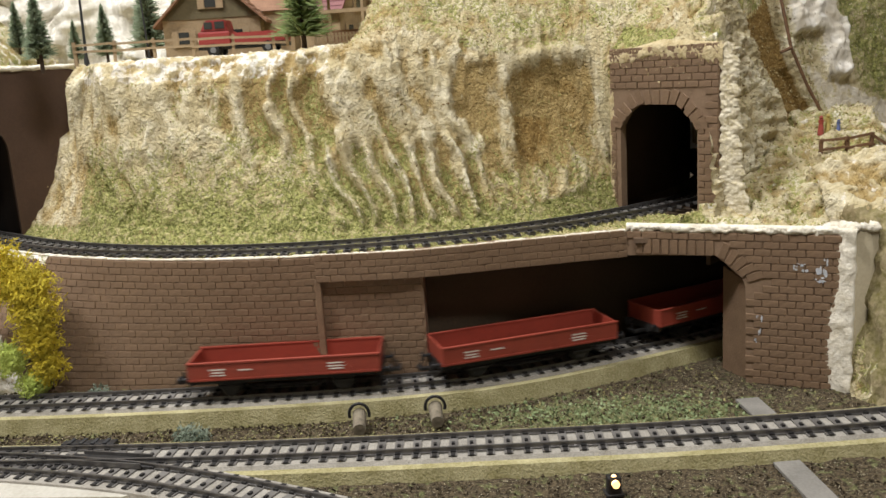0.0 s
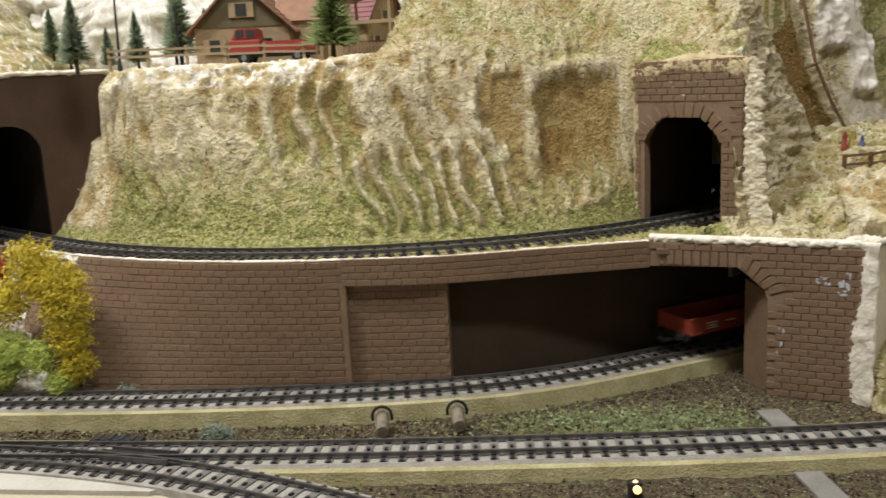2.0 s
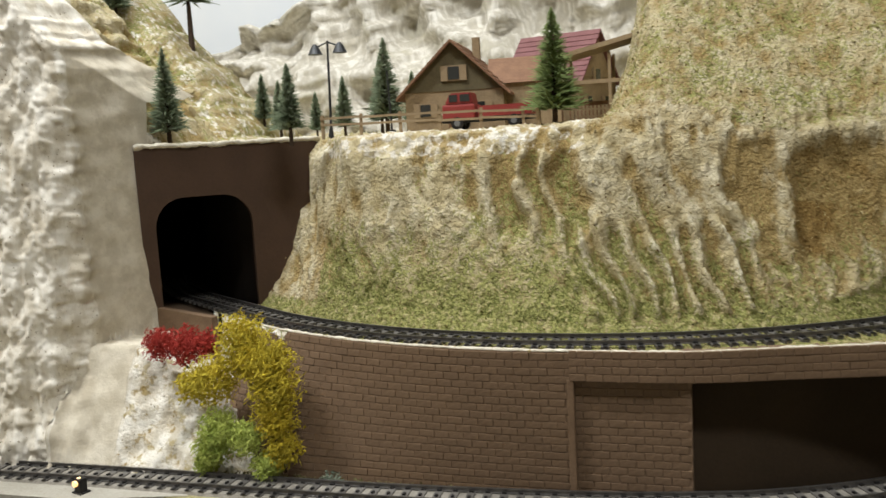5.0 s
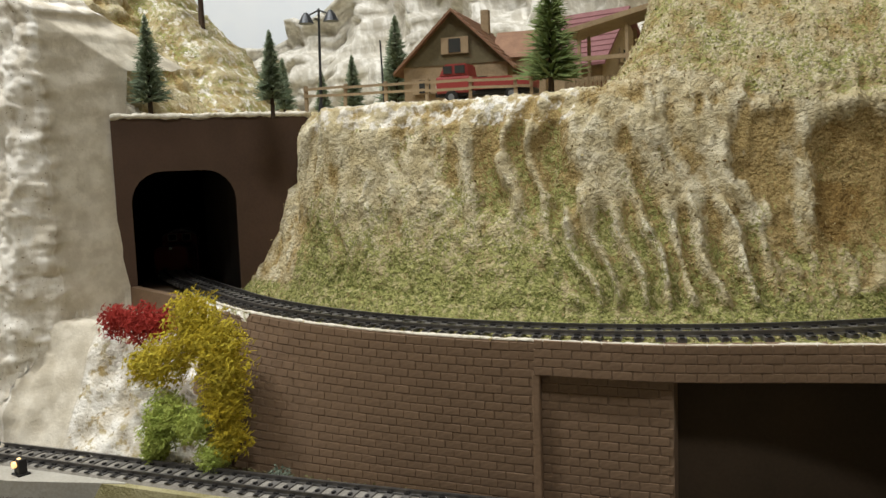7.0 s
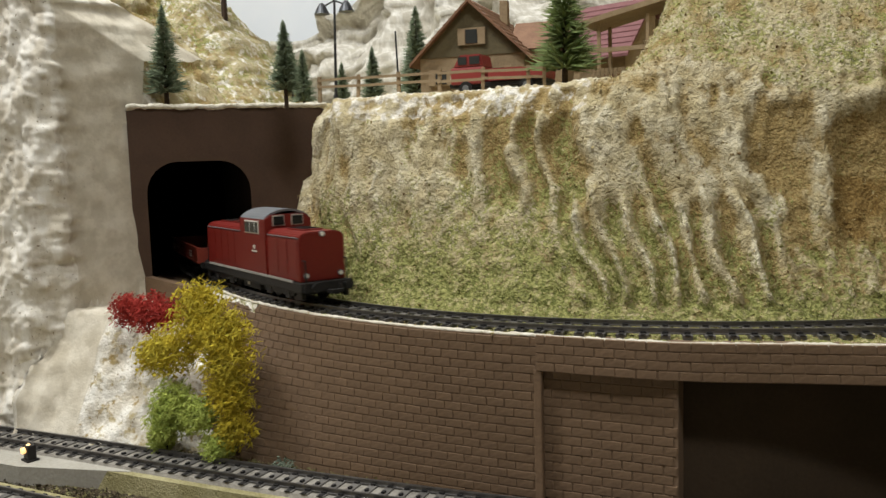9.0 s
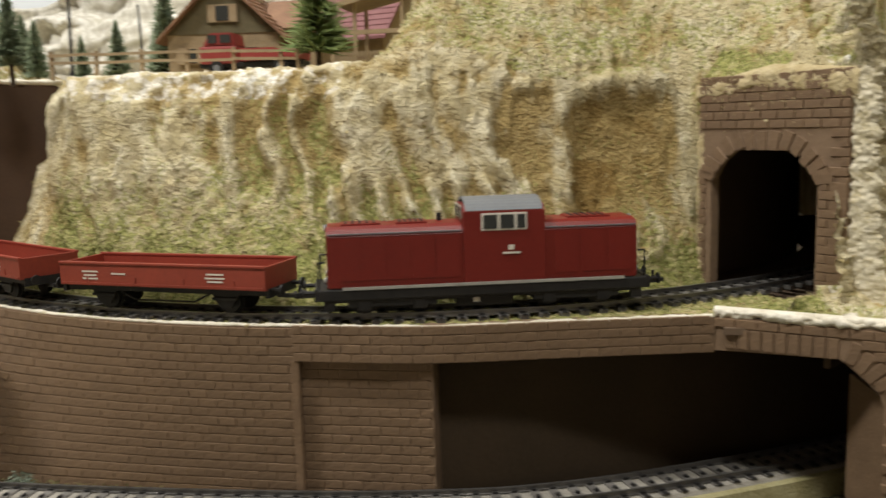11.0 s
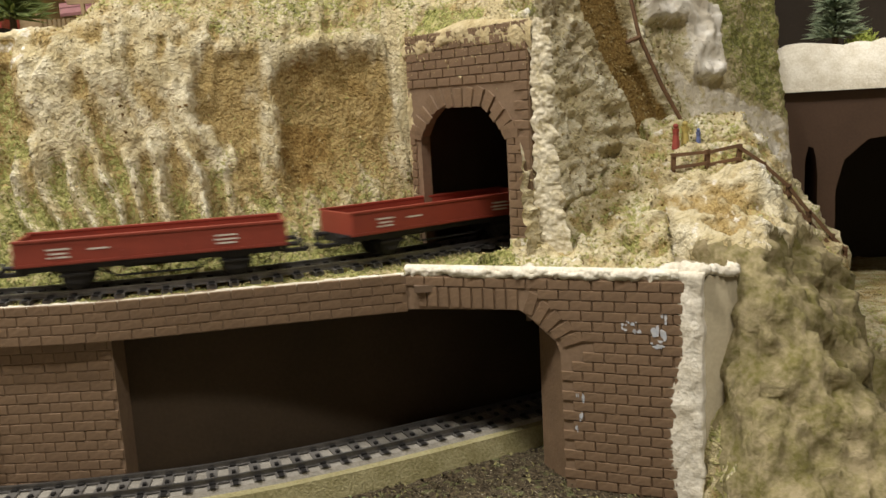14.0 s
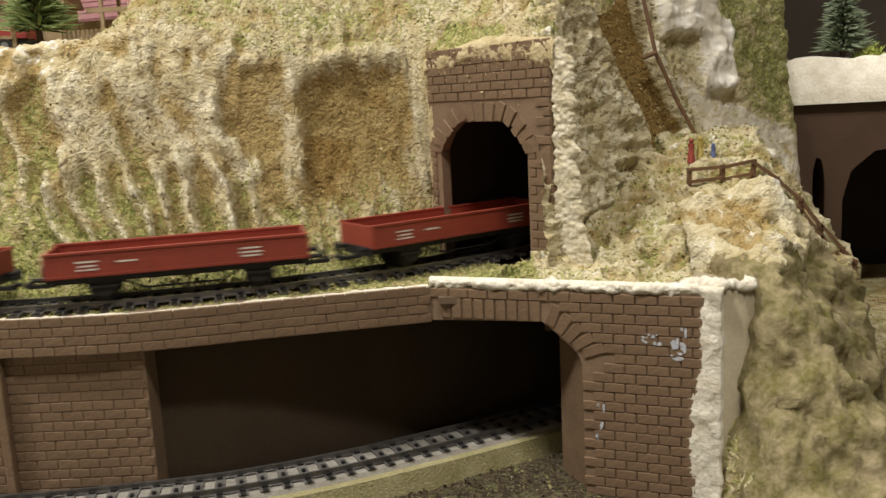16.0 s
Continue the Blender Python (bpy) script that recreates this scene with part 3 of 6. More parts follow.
def white_cliff():
    """The white plaster cliff beside the plain tunnel front: a rough sheet with a jagged ridge."""
    nx, nz = 100, 230
    verts, grass, earth, plaster, crest, putty = [], [], [], [], [], []
    knots = ((-0.40, -0.262, -0.238, -0.222, -0.198), (0.655, 0.672, 0.682, 0.712, 0.760))
    for i in range(nx + 1):
        x = -0.330 + 0.1225 * i / nx
        top = 0.222 + 1.25 * min(max(-0.19 - x, 0), 0.12)
        yf = np.interp(x, *knots)
        sl = (np.interp(x + 0.004, *knots) - np.interp(x - 0.004, *knots)) / 0.008
        out = Vector((sl, -1, 0.13)).normalized()
        for j in range(nz + 1):
            back = max(0, j - (nz - 26)) / 26
            z = -0.01 + (top + 0.01) * min(j / (nz - 26), 1) + back * 0.004
            edge = -0.2300 - 0.05 * (z - 0.15) + 0.0035 * noise.noise(Vector((4, 2, z * 35))) + 0.0015 * noise.noise(Vector((4, 2, z * 150)))
            soft = min(max((x - edge) / 0.003, 0), 1)
            fade = min(max((-0.2072 - x) / 0.010, 0), 1)
            rough = 0.0030 * noise.noise(Vector((x * 60, 1, z * 26))) + 0.0026 * (0.5 - abs(noise.noise(Vector((x * 120, 1, z * 50)))) * 1.6) + 0.0022 * noise.noise(Vector((x * 150, 7, z * 60))) + 0.0012 * noise.noise(Vector((x * 330, 7, z * 300)))
            rough -= 0.0022 * max(0.0, noise.noise(Vector((x * 420, 11, z * 240))) - 0.28)
            calm = 0.0015 * noise.noise(Vector((x * 45, 3, z * 30))) + 0.0012 * (0.5 - abs(noise.noise(Vector((x * 80, 6, z * 60)))) * 1.6) + 0.0007 * noise.noise(Vector((x * 190, 5, z * 80)))
            d = 1.4 * rough * (1 - soft) + calm * soft
            d += 0.0048 * math.exp(-((x - edge) / 0.0030) ** 2) * (1 + 0.9 * noise.noise(Vector((x * 60, 3, z * 70))) + 0.5 * noise.noise(Vector((x * 160, 3, z * 200))))
            if soft > 0.5 and z < 0.14:
                d += 0.0045 * max(0.0, noise.noise(Vector((x * 110, 9, z * 100)))) * min(max((-0.222 - x) / 0.004, 0), 1)
            d += 0.0035 * noise.noise(Vector((x * 60, 2, z * 70))) * min(max((z - 0.185) / 0.02, 0), 1)
            p = Vector((x, yf + (z + 0.0) / 7.5, z)) + out * (0.0022 + d) * fade
            p.y += 0.060 * back
            p.z += 0.004 * back * noise.noise(Vector((x * 60, back * 5, 4)))
            verts.append(p)
            grass.append(0.05)
            earth.append(0.0)
            plaster.append(0.95)
            crest.append(min(max(0.5 + d * 60, 0), 1))
            putty.append(0.95 * soft)
    w = nz + 1
    faces = [(i * w + j, (i + 1) * w + j, (i + 1) * w + j + 1, i * w + j + 1) for i in range(nx) for j in range(nz)]
    me = bpy.data.meshes.new("white_cliff")
    me.from_pydata(verts, [], faces)
    for nm, vals in (("grass", grass), ("earth", earth), ("plaster", plaster), ("crest", crest), ("putty", putty)):
        me.attributes.new(nm, "FLOAT", "POINT").data.foreach_set("value", vals)
    me.materials.append(M_HILL)
    me.polygons.foreach_set("use_smooth", [True] * len(faces))
    return tagged(new("white_cliff", me), "rough white plaster cliff with a smooth beige flank", "cliff", kind="structure")


white_cliff()


def rock_face():
    """The rock that climbs beside the brick tunnel front: crumbling shoulder, earth path in a trough, white rock, green flank."""
    nx, nz = 150, 190
    verts, masks = [], {k: [] for k in ("grass", "earth", "plaster", "crest", "putty")}
    out = Vector((0.55, -0.70, 0.46)).normalized()
    for i in range(nx + 1):
        x = 0.339 + 0.177 * i / nx
        for j in range(nz + 1):
            low = 0.030 + 0.064 * (1 - float(step01(0.428, 0.445, x)))
            z = low + (0.275 - low) * j / nz
            left = float(np.interp(z, (0.147, 0.163, 0.183, 0.220, 0.275), (0.4000, 0.3960, 0.3840, 0.3690, 0.3500)))
            log = float(np.interp(z, (0.147, 0.167, 0.191, 0.220, 0.275), (0.4262, 0.4150, 0.4027, 0.3962, 0.3850)))
            n1 = noise.noise(Vector((x * 48, 3, z * 48)))
            n2 = noise.noise(Vector((x * 120, 7, z * 120)))
            n3 = noise.noise(Vector((x * 290, 9, z * 290)))
            n4 = noise.noise(Vector((x * 640, 2, z * 640)))
            block = 0.45 - abs(noise.noise(Vector((x * 95 + 0.03 * n1, 5, z * 100)))) * 1.7
            rubble = 0.45 - abs(noise.noise(Vector((x * 210, 15, z * 210)))) * 1.7
            wob = 0.0035 * n1
            path = band(x + wob * 0.6, left, left + 0.005, log - 0.003, log + 0.001) * band(z, 0.135, 0.146, 0.4, 0.5)
            shoulder = 1 - band(x + wob, left - 0.004, left + 0.003, 9, 10)
            white = max(band(x + wob, 0.4335, 0.4360, 0.4550, 0.4580) * band(z + wob, 0.168, 0.172, 0.206, 0.216),
                        band(x + wob, 0.405, 0.411, 0.4440, 0.4520) * band(z + wob, 0.199, 0.203, 0.236, 0.246))
            sloped = 0.176 - 0.45 * (x - 0.437)
            beige = (1 - band(z + wob, sloped - 0.006, sloped + 0.002, 9, 10)) * band(x + wob, log + 0.004, log + 0.012, 9, 10)
            flank = band(x - 0.25 * (0.2 - z) + wob, 0.452, 0.462, 9, 10) * (1 - beige)
            d = shoulder * (0.0040 * block + 0.0026 * rubble) + 0.0026 * n1 + 0.0018 * n2 + 0.0016 * n3 + 0.0010 * n4
            d *= 1 - 0.6 * beige
            d = d * (1 - 0.62 * path) - 0.0062 * path
            d += 0.0062 * white * (1 + 0.35 * n2) + 0.0018 * beige * (0.5 - abs(n1) * 1.4)
            d += 0.0026 * flank * noise.noise(Vector(((x + 0.45 * z) * 90, 4, z * 18)))
            d += 0.0030 * band(x, log, log + 0.002, log + 0.003, log + 0.008) * (z > 0.146)
            y = 0.7395 + 0.8 * (x - 0.3475) + 0.32 * (z - 0.10)
            if z > 0.195 and x < 0.353:
                y += 0.03 * ((0.353 - x) / 0.014) ** 2 * min((z - 0.195) / 0.02, 1)
            if x > 0.500:
                y += 0.05 * ((x - 0.500) / 0.016) ** 2
            verts.append(Vector((x, y, z)) + out * d)
            masks["earth"].append(1.15 * path + shoulder * (0.22 + 0.20 * band(z, 0.165, 0.185, 9, 10)))
            masks["plaster"].append(max(0.95 * white, 0.60 * beige, 0.30 * band(x, log + 0.002, log + 0.006, 0.45, 0.46), 0.06 * shoulder))
            masks["putty"].append(0.62 * beige * (1 - white))
            masks["grass"].append(0.36 * shoulder + 0.85 * flank + 0.42 * (1 - shoulder) * (1 - path) * (1 - flank))
            # relief mask for painted light and shade, set higher to brighten this rock
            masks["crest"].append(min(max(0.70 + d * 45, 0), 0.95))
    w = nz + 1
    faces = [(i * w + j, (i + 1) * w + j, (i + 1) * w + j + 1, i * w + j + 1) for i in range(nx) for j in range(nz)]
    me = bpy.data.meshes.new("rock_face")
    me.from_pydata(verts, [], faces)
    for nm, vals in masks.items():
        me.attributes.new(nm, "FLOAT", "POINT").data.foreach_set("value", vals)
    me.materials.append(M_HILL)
    me.polygons.foreach_set("use_smooth", [True] * len(faces))
    HILL_POINTS.extend((tuple(v), g, w2) for v, g, w2 in zip(verts, masks["grass"], masks["plaster"]) if v.z > 0.11 and v.x < 0.43)
    return tagged(new("rock_face", me), "crumbling ochre rock with an earth path and white plaster outcrop", "rock", kind="structure")


rock_face()


def lower_ground():
    xs = np.concatenate([np.arange(-1.0, -0.3, 0.03), np.arange(-0.3, 0.55, 0.003), np.arange(0.55, 1.0, 0.03)])
    ys = np.concatenate([np.arange(0.2, 0.52, 0.02), np.arange(0.52, 0.76, 0.003), np.arange(0.76, 1.4, 0.03)])
    verts, grass = [], []
    for y in ys:
        for x in xs:
            z = 0.0012 * noise.noise(Vector((x * 60, y * 60, 0))) + 0.0010 * noise.noise(Vector((x * 230, y * 230, 3))) + 0.0008 * noise.noise(Vector((x * 500, y * 500, 9)))
            if y < 0.56:
                z -= 0.002
            verts.append((x, y, z))
            grass.append(0.36 + 0.5 * math.exp(-((x - 0.27) / 0.07) ** 2 - ((y - 0.655) / 0.025) ** 2))
    w = len(xs)
    faces = [(i * w + j, i * w + j + 1, (i + 1) * w + j + 1, (i + 1) * w + j) for i in range(len(ys) - 1) for j in range(w - 1)]
    me = bpy.data.meshes.new("ground")
    me.from_pydata(verts, [], faces)
    at = me.attributes.new("grass", "FLOAT", "POINT")
    at.data.foreach_set("value", grass)
    me.materials.append(M_GROUND)
    me.polygons.foreach_set("use_smooth", [True] * len(faces))
    return tagged(new("ground", me), "dark brown layout soil with patches of green moss", "ground", kind="structure")


lower_ground()
bm = bmesh.new()
box(bm, 2.0, 1.25, 0.05, pose(0.0, 0.815, -0.035))
for tx in (-0.95, 0.95):
    for ty in (0.24, 1.40):
        box(bm, 0.07, 0.07, 0.78, pose(tx, ty, -0.44))
tagged(part("baseboard", bm, M_BOARD), "cream wooden baseboard under the layout", "baseboard", kind="structure")
bm = bmesh.new()
sweep(bm, [(x, 0.560 - 0.30 * max(0, x - 0.0) ** 1.5, 0) for x in np.linspace(-0.6, 0.24, 20)], [(-0.014, -0.004), (-0.014, 0.0045), (0.10, 0.0045), (0.10, -0.004)])
tagged(part("front_board", bm, M_BOARD), "pale cream board beside the front track", "board", kind="structure")

# far mountain relief and painted sky
bm = bmesh.new()
nx, nz = 170, 60
def crag_top(i):
    x = -1.3 + 2.2 * i / nx
    return float(np.interp(x, (-1.3, -0.75, -0.62, -0.50, -0.36, -0.1, 0.3, 0.9), (0.36, 0.34, 0.345, 0.385, 0.43, 0.52, 0.55, 0.5))) + 0.02 * noise.noise(Vector((i * 0.35, 0, 0)))


grid = [[bm.verts.new((-1.3 + 2.2 * i / nx, 1.36 + 0.14 * (j / nz) - 0.11 * (0.5 - abs(noise.noise(Vector((i * 0.15 + j * 0.03, j * 0.05, 1))))) - 0.045 * (0.5 - abs(noise.noise(Vector((i * 0.42 - j * 0.05, j * 0.12, 5))))) + 0.012 * noise.noise(Vector((i * 0.9, j * 0.45, 8))),
                       0.17 + (j / nz) * (crag_top(i) - 0.17))) for j in range(nz + 1)] for i in range(nx + 1)]
for i in range(nx):
    for j in range(nz):
        bm.faces.new((grid[i][j], grid[i + 1][j], grid[i + 1][j + 1], grid[i][j + 1])).smooth = True
tagged(part("backdrop_mountain", bm, M_FAR), "pale grey rock mountain relief behind the village", "mountain", kind="structure")
tagged(part("backdrop_sky", boxed(2.2, 0.01, 0.9, pose(-0.35, 1.60, 0.45)), M_SKY), "pale blue white painted sky board", "backdrop", kind="structure")
tagged(part("backdrop_end", boxed(0.42, 0.01, 0.9, pose(0.695, 1.01, 0.30)), M_PANEL), "dark brown end panel behind the far viaduct", "panel", kind="structure")
tagged(part("backdrop_side", boxed(0.01, 1.1, 0.9, pose(0.86, 1.2, 0.30)), M_PANEL), "dark brown side panel of the layout", "panel", kind="structure")

# ---- masonry ----
BRICK_L, BRICK_H = 0.0092, 0.0043


def brick_mesh(name, ln, ht, proud=0.00046):
    bm = bmesh.new()
    a, b, c, d = ln / 2 - 0.00012, ht / 2 - 0.00012, ln / 2 - 0.00040, ht / 2 - 0.00040
    lo = [bm.verts.new((x, 0.0003, z)) for x, z in ((-a, -b), (a, -b), (a, b), (-a, b))]
    hi = [bm.verts.new((x, -proud, z)) for x, z in ((-c, -d), (c, -d), (c, d), (-c, d))]
    bm.faces.new(hi)
    for i in range(4):
        j = (i + 1) % 4
        bm.faces.new((lo[i], lo[j], hi[j], hi[i]))
    bmesh.ops.recalc_face_normals(bm, faces=bm.faces)
    me = bpy.data.meshes.new(name)
    bm.to_mesh(me)
    bm.free()
    me.materials.append(M_BRICK)
    return me


ME_BRICK, ME_HALF = brick_mesh("brick", BRICK_L, BRICK_H), brick_mesh("brick_half", BRICK_L / 2, BRICK_H)
ME_VOUSSOIR = brick_mesh("voussoir", 0.0048, 0.0125)


def lay_bricks(parent, place, length, height, skip=None, course=0.0043, long=BRICK_L):
    """Courses of bricks on a face: place(u, v) gives the point; u and v in metres along and up."""
    laid = []
    rows = max(1, round(height / course))
    course = height / rows
    for r in range(rows):
        v = (r + 0.5) * course
        u = -long / 2 if r % 2 else 0.0
        while u < length - 0.001:
            a, b = max(u, 0), min(u + long, length)
            u += long
            if b - a < 0.002:
                continue
            c = (a + b) / 2
            if skip and skip(c, v, (b - a) / 2):
                continue
            me = ME_BRICK if b - a > 0.8 * long else ME_HALF
            o, e, t = place(c, v), place(min(c + 0.002, length), v), place(c, v + 0.002)
            ex = (e - o).normalized() if (e - o).length > 1e-6 else (o - place(c - 0.002, v)).normalized()
            ez = (t - o).normalized()
            ey = ez.cross(ex).normalized()
            ez = ex.cross(ey)
            m = Matrix((ex, ey, ez)).transposed().to_4x4()
            m.translation = o + ey * random.uniform(-0.00010, 0.00010)
            m = m @ Matrix.Diagonal((random.uniform(0.97, 1.0) * long / BRICK_L if me is ME_BRICK else (b - a) / (BRICK_L / 2) * 0.98, 1, course / BRICK_H, 1))
            laid.append((c, me, m))
    laid.sort(key=lambda q: -q[0])
    for c, me, m in laid[:300]:
        ob = new("brick", me)
        ob.parent = parent
        ob.matrix_basis = m
    if laid[300:]:
        verts, faces = [], []
        for c, me, m in laid[300:]:
            k = len(verts)
            verts.extend(m @ v.co for v in me.vertices)
            faces.extend([k + i for i in p.vertices] for p in me.polygons)
        me = bpy.data.meshes.new("brickwork")
        me.from_pydata(verts, [], faces)
        me.materials.append(M_BRICK)
        ob = tagged(new("brickwork", me), kind="stuff")
        ob.parent = parent


# curved retaining wall: top edge on the track's curve, foot nearly straight
def wall_top(k):
    return on_curve(-0.60 + k * (0.062 + 0.60), 0.3755, DECK)


def wall_foot(k):
    return Vector((-0.135 + k * 0.2355, 0.691 + 0.002 * k + 0.024 * max(0, 0.35 - k) ** 2 * 8, 0.004))


def wall_at(u, v):
    k = u / 0.247
    return wall_foot(k).lerp(wall_top(k), v / 0.0865)


def face_sheet(bm, place, length, height, back, n=64):
    """A wall body with that face; back: a vector to its rear."""
    g = [[[bm.verts.new(place(length * i / n, v) + off) for off in (Vector(), back)] for v in (0, height)] for i in range(n + 1)]
    for i in range(n):
        a, b = g[i], g[i + 1]
        bm.faces.new((a[0][0], b[0][0], b[1][0], a[1][0]))
        bm.faces.new((a[0][1], a[1][1], b[1][1], b[0][1]))
        bm.faces.new((a[1][0], b[1][0], b[1][1], a[1][1]))
        bm.faces.new((a[0][0], a[0][1], b[0][1], b[0][0]))
    for a in (g[0], g[n]):
        bm.faces.new((a[0][0], a[1][0], a[1][1], a[0][1]))
    bmesh.ops.recalc_face_normals(bm, faces=bm.faces)
    return bm


retaining = tagged(part("wall_retaining", face_sheet(bmesh.new(), wall_at, 0.247, 0.0865, Vector((0, 0.014, 0))), M_JOINT),
                   "curved brown brick retaining wall under the upper track", "wall", kind="structure")
lay_bricks(retaining, wall_at, 0.247, 0.0860)

# bridge beam from the retaining wall to the pier
BEAM = spline([(0.100, 0.6905, 0), (0.16, 0.6930, 0), (0.222, 0.7085, 0), (0.2862, 0.7245, 0)], 10)
BEAM_L = sum((b - a).length for a, b in zip(BEAM, BEAM[1:]))


def along(pts, u):
    for a, b in zip(pts, pts[1:]):
        d = (b - a).length
        if u <= d:
            return a.lerp(b, max(u, -0.01) / d)
        u -= d
    return pts[-1] + (pts[-1] - pts[-2]).normalized() * u


def beam_at(u, v):
    p = along(BEAM, u).copy()
    p.z = 0.0745 + v
    return p


beam = tagged(part("bridge_beam", face_sheet(bmesh.new(), beam_at, BEAM_L, 0.0160, Vector((-0.002, 0.010, 0))), M_JOINT), "brown brick edge beam of the upper bench", "beam", kind="structure")
lay_bricks(beam, lambda u, v: beam_at(u, v + 0.0001), BEAM_L, 0.0169)


def recess_at(u, v):
    return Vector((0.1015 + u, 0.6955 + 0.03 * u, 0.004 + v))


recess = tagged(part("wall_recess", face_sheet(bmesh.new(), recess_at, 0.0615, 0.0705, Vector((0, 0.012, 0))), M_JOINT), "set back brown brick panel under the beam", "wall", kind="structure")
lay_bricks(recess, recess_at, 0.0615, 0.0705)
part("pillar_strip", boxed(0.004, 0.004, 0.0715, pose(0.1005, 0.6925, 0.0395), 0.0008), M_BRICK, retaining)

# deck slab under the upper bench, and the inner wall behind the lower track
bm = bmesh.new()
for a0, a1, r0, r1 in ((-0.9, 0.70, 0.300, 0.3745), (0.70, 1.9, 0.310, 0.412), (-1.9, -0.75, 0.300, 0.415)):
    pts = [on_curve(a0 + (a1 - a0) * i / 40, (r0 + r1) / 2, 0.0775) for i in range(41)]
    hw = (r1 - r0) / 2
    sweep(bm, pts, [(-hw, 0), (-hw, 0.0095), (hw - 0.001, 0.0095), (hw - 0.001, 0)])
tagged(part("deck", bm, M_DARK), "dark wooden deck carrying the upper track", "deck", kind="structure")
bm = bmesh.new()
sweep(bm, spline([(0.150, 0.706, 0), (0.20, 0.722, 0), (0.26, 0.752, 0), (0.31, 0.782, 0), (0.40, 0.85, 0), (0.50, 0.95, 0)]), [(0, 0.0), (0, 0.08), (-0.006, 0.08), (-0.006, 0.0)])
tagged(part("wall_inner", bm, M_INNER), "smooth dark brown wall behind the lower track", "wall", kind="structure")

# added dark wall and lid, so that no lit ground shows through the arch
bm = bmesh.new()
box(bm, 0.005, 0.26, 0.084, pose(0.3960, 0.830, 0.042, 0, 0, 0))
box(bm, 0.106, 0.16, 0.003, pose(0.3430, 0.800, 0.0852))
tagged(part("pier_box", bm, M_DARK), "added dark boxing that keeps light out behind the pier", "panel", kind="structure")

# pier with half arch
PD = (PIER_B - PIER_A).normalized()
PIER_M = Matrix(((PD.x, -PD.y, 0, PIER_A.x), (PD.y, PD.x, 0, PIER_A.y), (0, 0, 1, 0), (0, 0, 0, 1)))
PIER_L = (PIER_B - PIER_A).length
ARCH = [(0.0, 0.0755), (0.016, 0.0760), (0.0520, 0.0770), (0.0565, 0.0735), (0.0672, 0.0640), (0.0690, 0.0590), (0.0700, -0.004)]
pier = tagged(part("pier", slab(bmesh.new(), ARCH + [(PIER_L, -0.004), (PIER_L, 0.091), (0, 0.091)], 0.020, PIER_M), M_JOINT), "brown brick pier with a half arch over the lower track", "pier", kind="structure")


def in_pier_gap(u, v, hw):
    edge = np.interp(v, (0, 0.059, 0.064, 0.0735, 0.077), (0.0700, 0.0690, 0.0672, 0.0565, 0.0520)) + 0.0005
    if v < 0.0860 and u < 0.0585:
        return True
    ring = 0.0075 if 0.055 < v < 0.086 else 0.0
    return v < 0.086 and u - hw < edge + ring - 0.002


def pier_at(u, v):
    return PIER_M @ Vector((u, -0.0002, v))


lay_bricks(pier, pier_at, PIER_L, 0.0905, in_pier_gap)
for u, v, w, hh in ((0.096, 0.0715, 0.0030, 0.0022), (0.100, 0.0690, 0.0022, 0.0030), (0.0985, 0.0735, 0.0016, 0.0012), (0.1095, 0.0700, 0.0035, 0.0060), (0.1085, 0.0640, 0.0040, 0.0022), (0.1115, 0.0760, 0.0020, 0.0040), (0.077, 0.0400, 0.0012, 0.0050), (0.0775, 0.0330, 0.0016, 0.0040), (0.0760, 0.0260, 0.0012, 0.0030)):
    for _ in range(4):
        k = random.uniform(0.15, 0.42)
        rim = [(k * w * random.uniform(0.4, 1.3) * math.cos(a), k * hh * random.uniform(0.4, 1.3) * math.sin(a)) for a in np.linspace(0, 2 * math.pi, 10)[:-1]]
        chip = slab(bmesh.new(), rim, 0.0002, PIER_M @ pose(u + random.gauss(0, 0.0011), -0.0009, v + random.gauss(0, 0.0012)))
        part("paint_chip", chip, M_CHIP, pier)
for i in range(9):
    ob = new("voussoir", ME_VOUSSOIR)
    ob.parent = pier
    ob.matrix_basis = PIER_M @ pose(0.0075 + i * 0.0052, -0.0003, 0.0815) @ Matrix.Diagonal((1, 1, 0.72, 1))
for i in range(5):
    k = i / 4
    ob = new("voussoir", ME_VOUSSOIR)
    ob.parent = pier
    ob.matrix_basis = PIER_M @ pose(0.0570 + 0.0172 * k, -0.0003, 0.0800 - 0.0145 * k, 0, 20 + 50 * k, 0) @ Matrix.Diagonal((1, 1, 0.78, 1))

# inner cheek of the pier beside the lower track
q0, q1 = PIER_M @ Vector((0.0705, 0.0030, 0)), Vector((0.3440, 0.7270, 0))
dq = q1 - q0
cheek = slab(bmesh.new(), [(0, -0.004), (dq.length, -0.004), (dq.length, 0.0655), (0, 0.0600)], 0.0016, Matrix.Translation(q0) @ Matrix.Rotation(math.atan2(dq.y, dq.x), 4, "Z") @ Matrix.Translation((0, -0.0016, 0)))
tagged(part("pier_cheek", cheek, M_BRICK), "plain brown inner cheek of the brick pier", "wall", kind="structure")

# tunnel fronts


